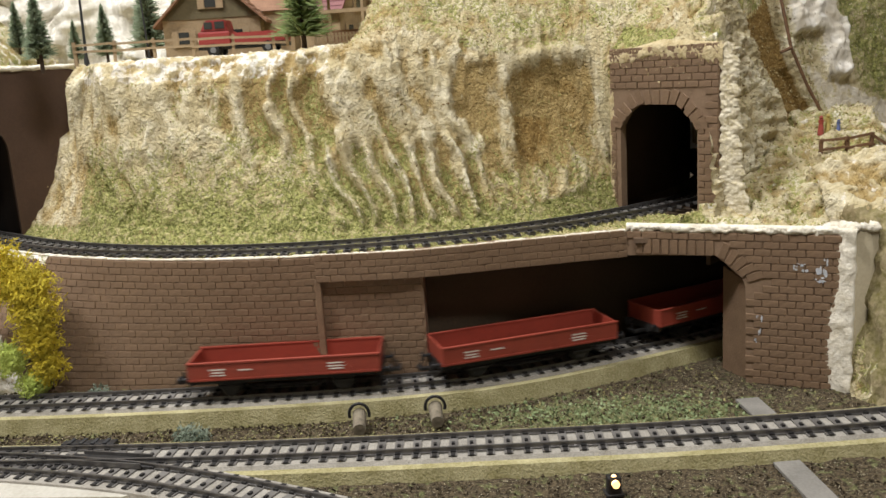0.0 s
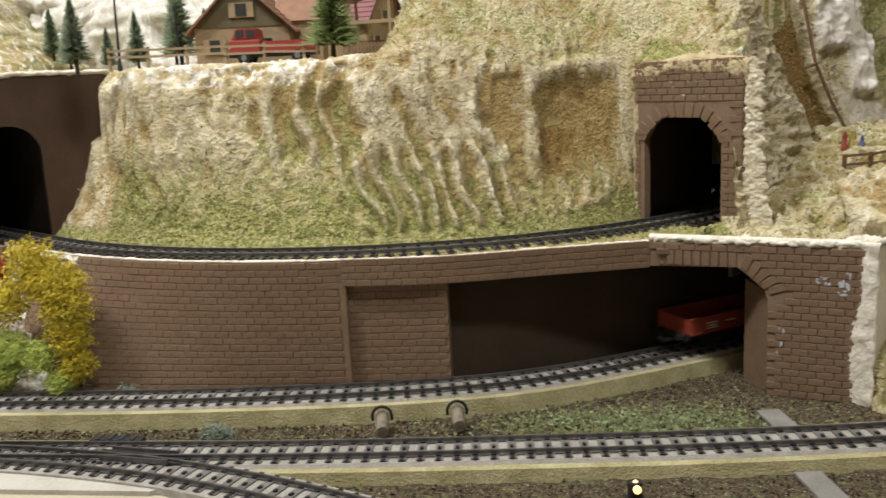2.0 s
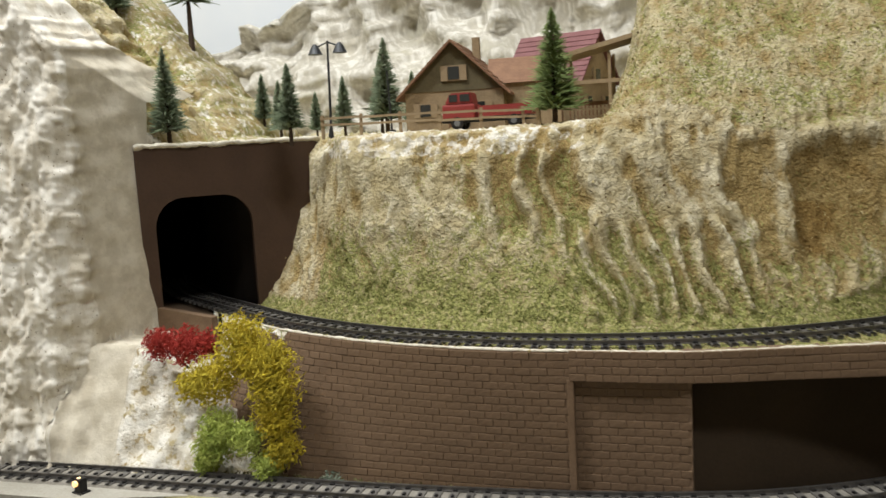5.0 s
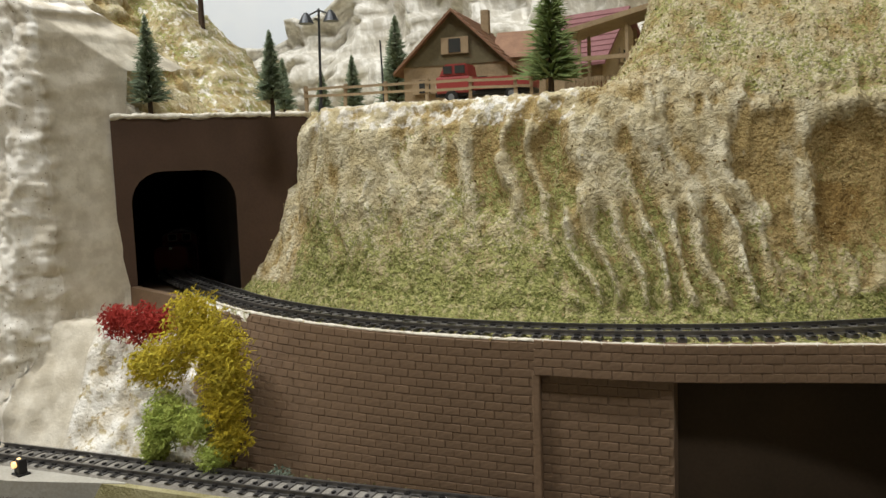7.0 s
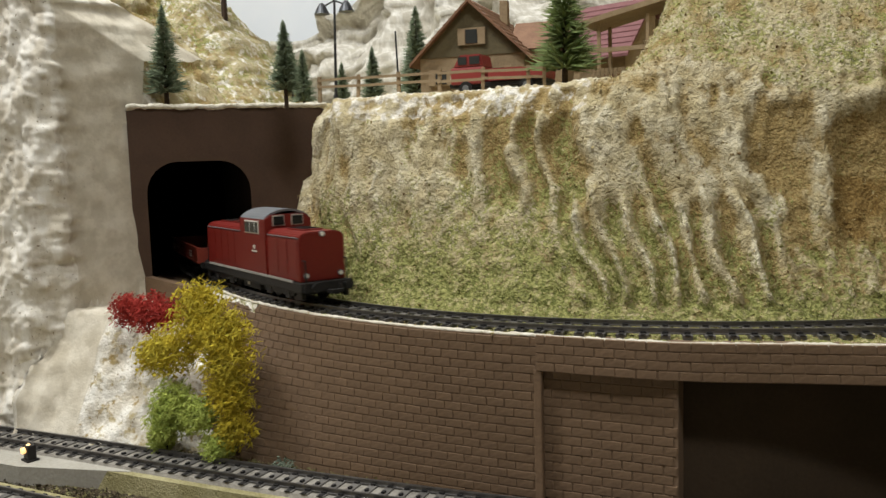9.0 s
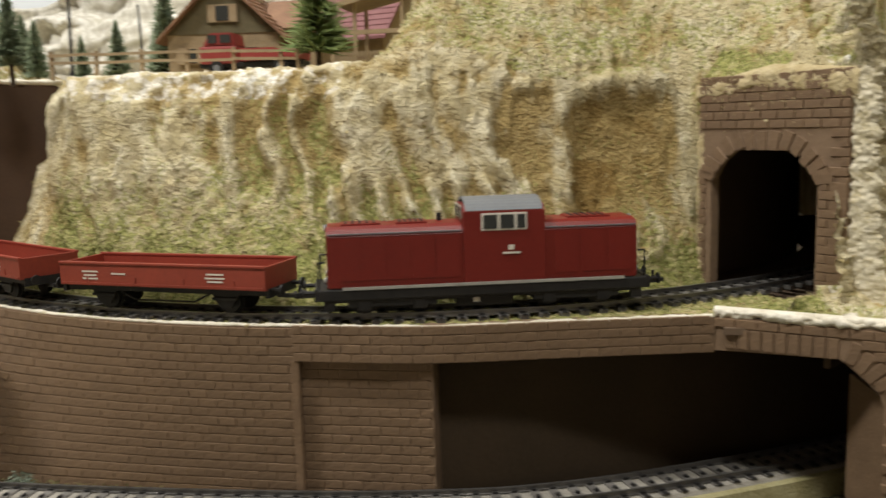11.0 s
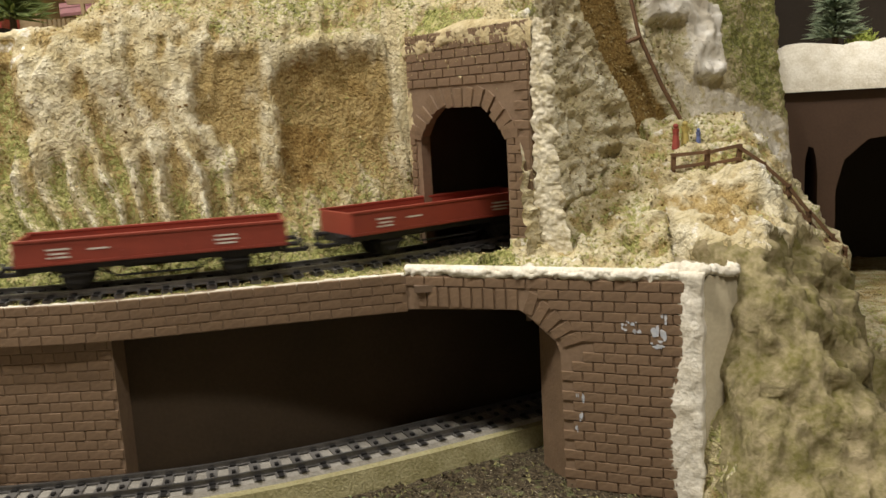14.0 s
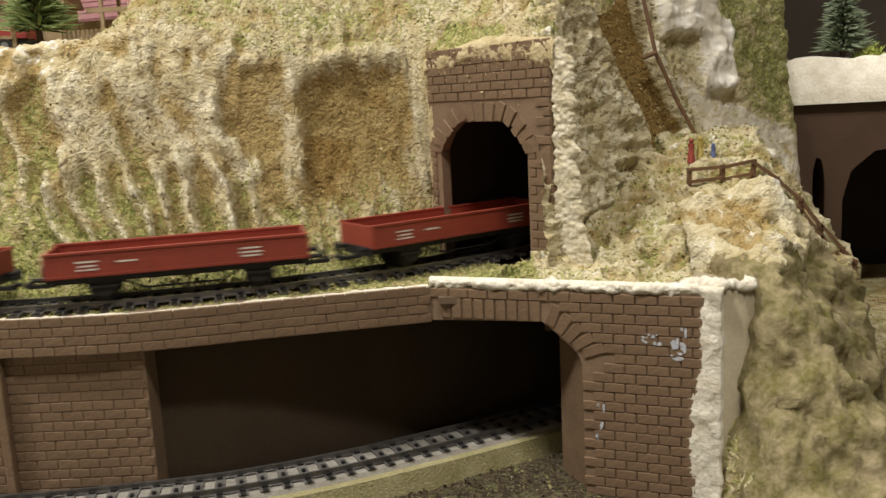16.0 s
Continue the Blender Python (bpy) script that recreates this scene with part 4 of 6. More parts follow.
def portal(name, a, b, left, right, top, spring, crown, base, material, label, bricked):
    """A tunnel front in the plane through a and b (its jambs), with an eight-sided opening."""
    d = (b - a).normalized()
    w = (b - a).length
    m = Matrix(((d.x, -d.y, 0, a.x), (d.y, d.x, 0, a.y), (0, 0, 1, 0), (0, 0, 0, 1)))
    cut = w * 0.22
    hole = [(0, base - 0.012), (0.0, spring), (cut * 0.45, spring + (crown - spring) * 0.62), (cut, crown), (w - cut, crown), (w - cut * 0.45, spring + (crown - spring) * 0.62), (w, spring), (w, base - 0.012)]
    if not bricked:
        cut, rise = w * 0.30, crown - spring
        bend = [(cut * (1 - math.cos(a)), spring + rise * math.sin(a)) for a in np.linspace(0, math.pi / 2, 7)]
        hole = [(0, base - 0.012)] + bend + [(w - x, z) for x, z in bend[::-1]] + [(w, base - 0.012)]
    front = [(-left, base - 0.012)] + [(-left, top), (w + right, top), (w + right, base - 0.012)] + hole[::-1]
    ob = tagged(part(name, slab(bmesh.new(), front, 0.006, m), material), label, "tunnel front", kind="structure")
    if bricked:
        def skip(u, v, hw):
            x, z = u - left, v + base
            return -0.005 - hw * 0.6 < x < w + 0.005 + hw * 0.6 and z < crown + 0.0090
        lay_bricks(ob, lambda u, v: m @ Vector((u - left, -0.0002, base + v)), left + w + right, top - base, skip)
        lay_bricks(ob, lambda u, v: m @ Vector((u - left, -0.0002, base + v)), left - 0.003, spring - base, None)
        lay_bricks(ob, lambda u, v: m @ Vector((w + 0.001 + u, -0.0002, base + v)), right - 0.001, spring - base, None)
        n = 15
        for i in range(n):
            t = math.pi * (i + 0.5) / n
            x = w / 2 - math.cos(t) * (w / 2 + 0.0035)
            z = np.interp(x, [-0.004, 0, cut, w - cut, w, w + 0.004], [spring, spring + 0.006, crown + 0.0045, crown + 0.0045, spring + 0.006, spring])
            v = new("voussoir", ME_VOUSSOIR)
            v.parent = ob
            v.matrix_basis = m @ pose(x, -0.0004, z, 0, math.degrees(t) - 90, 0) @ Matrix.Diagonal((1.05, 1, 0.75, 1))
    return ob, m, w


portal("tunnel_front_plain", PL_N, PL_M, 0.010, 0.056, 0.2120, 0.154, 0.1755, 0.088, M_BROWN, "smooth dark brown tunnel front with rounded opening", False)
portal("tunnel_front_brick", PR_G, PR_H, 0.008, 0.0150, 0.199, 0.1485, 0.1625, 0.090, M_JOINT, "brown brick tunnel front with eight sided opening", True)

# tunnel tubes behind the fronts
for a0, a1, w0, w1 in ((0.735, 1.9, 0.055, 0.032),):
    bm = bmesh.new()
    pts = [track_point(a0 + (a1 - a0) * i / 20, RAD, 0) for i in range(21)]
    sweep(bm, pts, [(w1, 0.060), (w1, 0.180), (-w0, 0.180), (-w0, 0.060)] if a0 > 0 else [(w0, 0.080), (w0, 0.190), (-w1, 0.190), (-w1, 0.080)], False)
    tagged(part("tunnel_lining", bm, M_DARK), "dark lining inside the tunnel", "tunnel lining", kind="structure")

bm = bmesh.new()
q0, q1, q2 = Vector((0.3420, 0.7560)), Vector((0.3800, 0.8050)), Vector((0.4480, 0.9600))
for a, b in ((q0, q1), (q1, q2)):
    d = b - a
    box(bm, d.length + 0.004, 0.003, 0.130, pose((a.x + b.x) / 2, (a.y + b.y) / 2, 0.125, 0, 0, math.degrees(math.atan2(d.y, d.x))))
tagged(part("tunnel_lining", bm, M_DARK), "dark brown outer wall inside the tunnel", "tunnel lining", kind="structure")

# closed tube for the plain tunnel, coloured near black to stand for shade
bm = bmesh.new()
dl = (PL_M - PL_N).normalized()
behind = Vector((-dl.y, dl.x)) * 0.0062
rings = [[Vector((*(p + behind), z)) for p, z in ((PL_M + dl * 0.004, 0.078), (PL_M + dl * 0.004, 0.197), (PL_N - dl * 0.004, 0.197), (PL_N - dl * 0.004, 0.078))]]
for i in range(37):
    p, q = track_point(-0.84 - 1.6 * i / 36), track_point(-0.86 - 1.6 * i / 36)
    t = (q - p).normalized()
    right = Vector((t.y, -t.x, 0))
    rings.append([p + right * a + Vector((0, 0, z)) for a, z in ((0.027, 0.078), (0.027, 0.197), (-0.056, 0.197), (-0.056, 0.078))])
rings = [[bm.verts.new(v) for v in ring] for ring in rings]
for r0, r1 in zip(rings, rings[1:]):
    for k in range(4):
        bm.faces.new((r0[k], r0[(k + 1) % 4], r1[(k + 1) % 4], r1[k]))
tagged(part("tunnel_lining", bm, M_TUNNEL_SHADE), "tunnel walls and roof coloured near black for the darkness inside", "tunnel lining", kind="structure")

# plaster along the tops and the broken edge of the pier


def plaster_bead(name, pts, r, label, wob=0.6, seg=9, seed=0):
    bm = bmesh.new()
    P = [p for p, _ in resample([Vector(p) for p in pts], 0.0008)]
    rings = []
    for i, p in enumerate(P):
        t = (P[min(i + 1, len(P) - 1)] - P[max(i - 1, 0)]).normalized()
        s = t.orthogonal().normalized() if abs(t.z) > 0.7 else Vector((t.y, -t.x, 0)).normalized()
        u = s.cross(t).normalized()
        ring = []
        for k in range(seg):
            a = 2 * math.pi * k / seg
            dvec = s * math.cos(a) + u * math.sin(a)
            q = p * 95 + dvec * 0.8 + Vector((seed, 0, 0))
            rr = r * max(0.25, 1 + 0.8 * wob * noise.noise(q) + 0.50 * wob * noise.noise(q * 3.1) + 0.35 * wob * noise.noise(q * 7.3))
            ring.append(bm.verts.new(p + dvec * rr))
        rings.append(ring)
    for a, b in zip(rings, rings[1:]):
        for k in range(seg):
            bm.faces.new((a[k], a[(k + 1) % seg], b[(k + 1) % seg], b[k])).smooth = True
    bm.faces.new(rings[0])
    bm.faces.new(rings[-1][::-1])
    bmesh.ops.recalc_face_normals(bm, faces=bm.faces)
    return tagged(part(name, bm, M_PLASTER), label, "plaster", kind="structure")


pv = lambda u, y, z: PIER_M @ Vector((u, y, z))
plaster_bead("plaster_edge_pier", [pv(0.0, 0.001, 0.0925), pv(0.03, 0.0005, 0.0925), pv(0.07, 0.001, 0.0925), pv(0.115, 0.001, 0.0925)], 0.0019, "white lumpy plaster bead along the top of the pier", 1.3)
plaster_bead("plaster_edge_wall", [on_curve(-0.62 + 0.70 * i / 20, 0.3745, DECK + 0.0003) for i in range(21)], 0.0009, "thin white plaster line on top of the retaining wall", 0.7, 7, 5)
plaster_bead("plaster_edge_beam", [p + Vector((-0.0003, 0.0012, DECK + 0.0003)) for p in BEAM], 0.0010, "thin pale plaster line on top of the bridge beam", 0.8, 7, 9)
bm = bmesh.new()
NU, NV = 14, 60
strip = []
for j in range(NV + 1):
    z = -0.003 + 0.0975 * j / NV
    left = 0.1135 + 0.0035 * noise.noise(Vector((0, 0, z * 140))) + 0.0018 * noise.noise(Vector((3, 0, z * 420))) - 0.004 * (z < 0.055) * math.sin(min(max(z, 0), 0.055) / 0.055 * math.pi) + 0.002 * (z > 0.06)
    right = 0.1265 + 0.0012 * noise.noise(Vector((7, 0, z * 120)))
    row = []
    for i in range(NU + 1):
        k = i / NU
        u = left + (right - left) * k
        out = 0.0030 * math.sin(math.pi * min(k * 0.62 + 0.0, 1)) * (1 + 0.4 * noise.noise(Vector((u * 160, 1, z * 160)))) + 0.0006 * noise.noise(Vector((u * 500, 5, z * 500)))
        row.append(bm.verts.new(PIER_M @ Vector((u, 0.0008 - out if 0 < i else 0.0008, z))))
    row.append(bm.verts.new(PIER_M @ Vector((right + 0.001, 0.014, z))))
    strip.append(row)
for a, b in zip(strip, strip[1:]):
    for i in range(NU + 1):
        bm.faces.new((a[i], a[i + 1], b[i + 1], b[i])).smooth = True
bm.faces.new(strip[-1])
bmesh.ops.recalc_face_normals(bm, faces=bm.faces)
tagged(part("plaster_corner", bm, M_PLASTER), "thick white plaster down the broken edge of the pier", "plaster", kind="structure")
pr = (PR_H - PR_G).normalized()
PORTAL_M = Matrix(((pr.x, -pr.y, 0, PR_G.x), (pr.y, pr.x, 0, PR_G.y), (0, 0, 1, 0), (0, 0, 0, 1)))


def ragged(name, m, n, across, edge, thick, material, label, seed):
    """A ragged smear of plaster on a face: edge(k) gives the two borders (u, v) at k along it."""
    bm = bmesh.new()
    rows = []
    for j in range(n + 1):
        (u0, v0), (u1, v1) = edge(j / n)
        row = []
        for i in range(across + 1):
            k = i / across
            u, v = u0 + (u1 - u0) * k, v0 + (v1 - v0) * k
            out = thick * math.sin(math.pi * min(max(k, 0.0), 1.0)) ** 0.6 * (1 + 0.45 * noise.noise(Vector((u * 110, seed, v * 90))) + 0.4 * noise.noise(Vector((u * 300, seed, v * 260)))) + 0.45 * thick * noise.noise(Vector((u * 700, seed, v * 640))) * (0 < i < across)
            row.append(bm.verts.new(m @ Vector((u, 0.0012 - out if 0 < i < across else 0.0016, v))))
        rows.append(row)
    for a, b in zip(rows, rows[1:]):
        for i in range(across):
            bm.faces.new((a[i], a[i + 1], b[i + 1], b[i])).smooth = True
    bmesh.ops.recalc_face_normals(bm, faces=bm.faces)
    return tagged(part(name, bm, material), label, "plaster", kind="structure")


def jag(k, seed, f=1.0):
    return noise.noise(Vector((k * 9 * f, seed, 0))) + 0.5 * noise.noise(Vector((k * 27 * f, seed, 2))) + 0.3 * noise.noise(Vector((k * 70 * f, seed, 5)))


M_SEAM = mat("cream_ragged_plaster", (0.70, 0.64, 0.50), 0.95, var=(0.44, 0.37, 0.22), scale=150, fine=700, bump=0.9, bump_scale=420)
# flock that clings to the upper courses of the tunnel front
verts, faces = [], []
rnd = random.Random(17)
for _ in range(420):
    v = 0.1995 - abs(rnd.gauss(0, 0.011))
    if v < 0.168:
        continue
    c = PORTAL_M @ Vector((rnd.uniform(-0.008, 0.076), -0.0006, v))
    k = len(verts)
    w = rnd.uniform(0.0003, 0.0009)
    verts.extend([c + Vector((rnd.uniform(-w, w), rnd.uniform(-w, w), rnd.uniform(-w, w))) for _ in range(4)])
    faces.extend([(k, k + 1, k + 2), (k, k + 2, k + 3), (k, k + 3, k + 1), (k + 1, k + 3, k + 2)])
me = bpy.data.meshes.new("wall_flock")
me.from_pydata(verts, [], faces)
me.materials.append(M_TAN)
tagged(new("wall_flock", me), "tan flock crumbs clinging to the tunnel front", "flock", kind="stuff")
ragged("hill_lip", PORTAL_M, 70, 8, lambda k: ((-0.010 + 0.088 * k, 0.1955 + 0.0035 * k + 0.006 * (1 - abs(2 * k - 1))), (-0.010 + 0.088 * k, 0.1900 - 0.0035 * abs(2 * k - 0.9) + 0.0048 * jag(k, 3, 1.3))), 0.0022, M_TAN, "flocked tan plaster smeared over the top of the tunnel front", 21)
ragged("plaster_seam", PORTAL_M, 170, 14, lambda k: ((0.0745 + 0.0030 * jag(k, 8, 2.6) - 0.004 * (1 - k) ** 6, 0.092 + 0.108 * k), (0.0870 + 0.0030 * jag(k, 9, 2.2) + 0.010 * (1 - k) ** 3, 0.092 + 0.106 * k)), 0.0017, M_SEAM, "ragged white plaster seam beside the brick tunnel front", 31)
ragged("plaster_seam", PORTAL_M, 60, 5, lambda k: ((-0.0100 + 0.0010 * jag(k, 12), 0.094 + 0.085 * k), (-0.0040 + 0.0016 * jag(k, 13), 0.094 + 0.085 * k)), 0.0018, M_TAN, "tan plaster seam along the other edge of the tunnel front", 35)
ragged("plaster_drip", PIER_M, 160, 6, lambda k: ((0.0 + 0.117 * k, 0.0955), (0.117 * k, 0.0905 - 0.0016 * jag(k, 17, 1.6) - 0.006 * max(0, math.sin(k * 57) - 0.93) * 8)), 0.0016, M_PLASTER, "white plaster dripping over the top edge of the pier", 41)
plaster_bead("plaster_edge_card", [Vector((PL_N.x + (PL_M - PL_N).normalized().x * u, PL_N.y + (PL_M - PL_N).normalized().y * u, 0.2125)) for u in (-0.010, 0.03, 0.07, 0.125)], 0.0018, "thin white plaster edge on the brown tunnel front", 0.8, 8, 25)
bm = bmesh.new()
plan = [(0.4000, 0.6850), (0.4060, 0.6853), (0.4150, 0.6885), (0.4215, 0.6940), (0.4290, 0.7450), (0.4000, 0.7450)]
lo = [bm.verts.new((x, y, -0.004)) for x, y in plan]
hi = [bm.verts.new((x, y, 0.0935 - 0.15 * (x - 0.4035))) for x, y in plan]
for i in range(6):
    j = (i + 1) % 6
    bm.faces.new((lo[i], lo[j], hi[j], hi[i])).smooth = i in (1, 2)
bm.faces.new(hi)
bmesh.ops.recalc_face_normals(bm, faces=bm.faces)
tagged(part("pier_return", bm, mat("beige_smooth_plaster", (0.34, 0.29, 0.19), 0.9, var=(0.28, 0.235, 0.15), scale=40, bump=0.3)), "smooth beige plaster side of the pier", "wall", kind="structure")
plaster_bead("plaster_cap", [pv(0.110, 0.003, 0.0935), pv(0.1185, 0.004, 0.0950), (0.4065, 0.6875, 0.0945), (0.4150, 0.6905, 0.0930), (0.4205, 0.6960, 0.0915), (0.4235, 0.7100, 0.0915), (0.4265, 0.7300, 0.0920), (0.4275, 0.7400, 0.0850)], 0.0027, "lumpy white plaster cap on the corner of the pier", 0.9, 12, 61)
bm = slab(bmesh.new(), [(0, 0.070), (0, 0.0985), (0.05, 0.094), (0.05, 0.060)], 0.006, Matrix.Translation((-0.204, 0.758, 0)) @ Matrix.Rotation(math.atan2(0.745 - 0.758, 0.075), 4, "Z"))
tagged(part("wall_parapet", bm, M_BRICK), "plain brown parapet slab before the tunnel", "wall", kind="structure")

# ---- tracks ----


def bed(name, pts, hw, z0, z1, material, label):
    bm = bmesh.new()
    sweep(bm, pts, [(-hw - 0.001, z0), (-hw + 0.001, z1), (hw - 0.001, z1), (hw + 0.001, z0)])
    return tagged(part(name, bm, material), label, "track bed", kind="structure")


ME_SLEEPER = bpy.data.meshes.new("sleeper")
bm = bmesh.new()
box(bm, 0.0043, 0.0265, 0.0020, pose(0, 0, 0.0010))
bm.to_mesh(ME_SLEEPER)
bm.free()
ME_SLEEPER.materials.append(M_SLEEPER)
ME_CHAIR = bpy.data.meshes.new("rail_chair")
bm = bmesh.new()
for s in (-1, 1):
    box(bm, 0.0026, 0.0034, 0.0012, pose(0, s * 0.0083, 0.0024))
box(bm, 0.0016, 0.0022, 0.0012, pose(0, 0, 0.0024))
for s in (-1, 1):
    box(bm, 0.0022, 0.0036, 0.0005, pose(0, s * 0.0120, 0.0021))
bm.to_mesh(ME_CHAIR)
bm.free()
ME_CHAIR.materials.append(M_BLACK)


def track(label, pts, z, step=0.0092, sleepers=True):
    t = thing("railway_track", Matrix(), label, "track", kind="")
    for side in (-1, 1):
        bm = bmesh.new()
        c = side * 0.00825
        prof = [(c - 0.0010, 0.0018), (c - 0.0010, 0.0022), (c - 0.0004, 0.0024), (c - 0.0004, 0.0036), (c - 0.0006, 0.0038), (c - 0.0006, 0.0045),
                (c + 0.0006, 0.0045), (c + 0.0006, 0.0038), (c + 0.0004, 0.0036), (c + 0.0004, 0.0024), (c + 0.0010, 0.0022), (c + 0.0010, 0.0018)]
        sweep(bm, [Vector((p.x, p.y, z)) for p in pts], prof)
        part("rail", bm, M_RAIL, t)
    if sleepers:
        for p, d in resample(pts, step, 0.004):
            for nm, me in (("sleeper", ME_SLEEPER), ("rail_chair", ME_CHAIR)):
                ob = new(nm, me)
                ob.parent = t
                ob.matrix_basis = pose(p.x, p.y, z, 0, 0, math.degrees(math.atan2(d.y, d.x)) + (random.uniform(-1, 1) if nm == "sleeper" else 0))
    return t


UPPER = [track_point(-1.25 + 2.5 * i / 90) for i in range(91)]
LOWER = spline([(-0.62, 0.650, 0), (-0.40, 0.660, 0), (-0.30, 0.663, 0), (-0.18, 0.667, 0), (-0.1, 0.668, 0), (0, 0.6705, 0), (0.11, 0.679, 0), (0.178, 0.6905, 0), (0.21, 0.7000, 0), (0.243, 0.7140, 0), (0.28, 0.7335, 0), (0.32, 0.7565, 0), (0.36, 0.782, 0), (0.43, 0.830, 0), (0.52, 0.90, 0)])
FRONT = spline([(-0.62, 0.604, 0), (-0.30, 0.602, 0), (-0.10, 0.601, 0), (0.033, 0.6005, 0), (0.125, 0.6030, 0), (0.213, 0.6080, 0), (0.301, 0.6140, 0), (0.406, 0.6260, 0), (0.50, 0.645, 0), (0.62, 0.69, 0)])
BRANCH = spline([(-0.20, 0.6013, 0), (-0.12, 0.5985, 0), (-0.05, 0.594, 0), (0.02, 0.5815, 0), (0.07, 0.5665, 0), (0.115, 0.549, 0), (0.17, 0.524, 0), (0.25, 0.482, 0), (0.34, 0.43, 0)])
track("curved upper model railway track with dark rails on the bench", UPPER, RAILTOP - 0.0045)
bed("lower_bed", LOWER, 0.0200, -0.003, 0.0100, M_BED, "yellow beige cork bed under the lower track")
bed("lower_ballast", LOWER, 0.0142, 0.0090, 0.0118, M_BALLAST, "pale ballast strip between the lower rails")
track("lower model railway track with dark rails on cork bed", LOWER, 0.0105)
bed("front_bed", FRONT, 0.0215, -0.003, 0.0065, M_BED, "yellow beige cork bed under the front track")
bed("front_ballast", FRONT, 0.0150, 0.0060, 0.0083, M_BALLAST, "pale ballast strip between the front rails")
track("front model railway track with dark rails on cork bed", FRONT, 0.0070)
bed("branch_bed", BRANCH, 0.0165, -0.003, 0.0081, M_BALLAST, "pale ballast bed under the branch track")
track("branch track of the turnout with dark rails", BRANCH[14:], 0.0068)

# pale grey plates on which the turnouts lie
M_ROADBED = mat("pale_grey_roadbed", (0.43, 0.405, 0.345), 0.8, var=(0.34, 0.315, 0.26), scale=45, fine=600, bump=0.3)


def plate(outline, z0, z1, label):
    bm = bmesh.new()
    lo, hi = [bm.verts.new((x, y, z0)) for x, y in outline], [bm.verts.new((x, y, z1)) for x, y in outline]
    bm.faces.new(hi)
    for i in range(len(lo)):
        j = (i + 1) % len(lo)
        bm.faces.new((lo[i], lo[j], hi[j], hi[i]))
    bmesh.ops.recalc_face_normals(bm, faces=bm.faces)
    return tagged(part("turnout_plate", bm, M_ROADBED), label, "track bed", kind="structure")


plate([(-0.36, 0.630), (-0.184, 0.635), (-0.172, 0.638), (-0.118, 0.652), (-0.118, 0.672), (-0.36, 0.672)], -0.003, 0.0104, "pale grey plate beside the lower track")
plate([(-0.30, 0.585), (-0.145, 0.581), (-0.118, 0.577), (-0.082, 0.562), (0.030, 0.5605), (0.052, 0.572), (0.045, 0.598), (-0.30, 0.604)], -0.003, 0.0070, "pale grey plate under the turnout")

# ---- village on the plateau ----
PLAT = 0.2125


def conifer(height, width, material, seed, trunk=0.16):
    """A bottle-brush conifer: trunk and a crown of many short drooping needles on whorls."""
    rnd = random.Random(seed)
    t = thing("conifer_tree", Matrix(), "dark green bottle brush conifer on a thin brown trunk", "tree", "conifers")
    part("trunk", rod(bmesh.new(), (0, 0, -0.004), (0, 0, height * 0.9), height * 0.022 + 0.0004, 0.0003, 7), M_TRUNK, t)
    verts, faces = [], []
    n = 1100
    for i in range(n):
        k = (i + rnd.random()) / n
        z = height * (trunk + (1 - trunk) * k)
        r = width / 2 * (1 - k) ** 0.8 * (0.72 + 0.5 * rnd.random()) * (1 + 0.12 * math.sin(k * 42)) + 0.0006
        a = rnd.random() * 2 * math.pi
        d = Vector((math.cos(a), math.sin(a), 0))
        s = Vector((-d.y, d.x, 0))
        r0 = r * rnd.uniform(0.0, 0.55)
        lift = r * rnd.uniform(-0.15, 0.35)
        p0, p1 = d * r0 + Vector((0, 0, z)), d * r + Vector((0, 0, z + lift))
        w = 0.0004 + 0.035 * r
        b = len(verts)
        verts += [tuple(p0 + s * w), tuple(p0 - s * w), tuple(p0 + Vector((0, 0, w * 1.4))), tuple(p1 + Vector((0, 0, -0.0002))), ]
        faces += [(b, b + 1, b + 3), (b + 1, b + 2, b + 3), (b + 2, b, b + 3)]
    me = bpy.data.meshes.new("crown")
    me.from_pydata(verts, [], faces)
    me.materials.append(material)
    c = new("crown", me)
    c.parent = t
    return t


c1 = conifer(0.070, 0.029, M_NEEDLE, 1)
c1.matrix_basis = pose(-0.197, 0.782, 0.2115)
c2 = conifer(0.053, 0.022, M_NEEDLE, 2)
c2.matrix_basis = pose(-0.107, 0.795, 0.2115)
big = conifer(0.075, 0.040, M_NEEDLE2, 3, 0.12)
big.matrix_basis = pose(0.076, 0.816, PLAT, 0, 0, 30)
tagged(big, "bushy fresh green conifer beside the picket fence")
for x, y, z, s, src in ((-0.183, 0.925, 0.214, 0.95, c2), (-0.158, 0.945, 0.214, 0.75, c2), (-0.140, 0.965, 0.214, 1.0, c2), (-0.103, 0.975, 0.214, 1.2, c1), (-0.112, 0.985, 0.216, 0.95, c1), (-0.215, 0.955, 0.226, 0.9, c2), (-0.076, 0.97, 0.214, 1.0, c2)):
    t = copy_thing(src, pose(x, y, z, 0, 0, random.uniform(0, 360)))
    t.scale = (s, s, s)
t = conifer(0.120, 0.044, M_NEEDLE, 9, 0.36)
t.matrix_basis = pose(-0.277, 0.945, 0.2985, 0, 0, 40)
tagged(t, "tall dark conifer with a bare trunk on the hilltop")
t = copy_thing(c1, pose(-0.325, 0.905, 0.325, 0, 0, 10))
t = copy_thing(c2, pose(0.545, 0.915, 0.181, 0, 0, 70))
t.scale = (1.5, 1.5, 1.3)
tagged(t, "dark green conifer on the white ledge of the far viaduct")


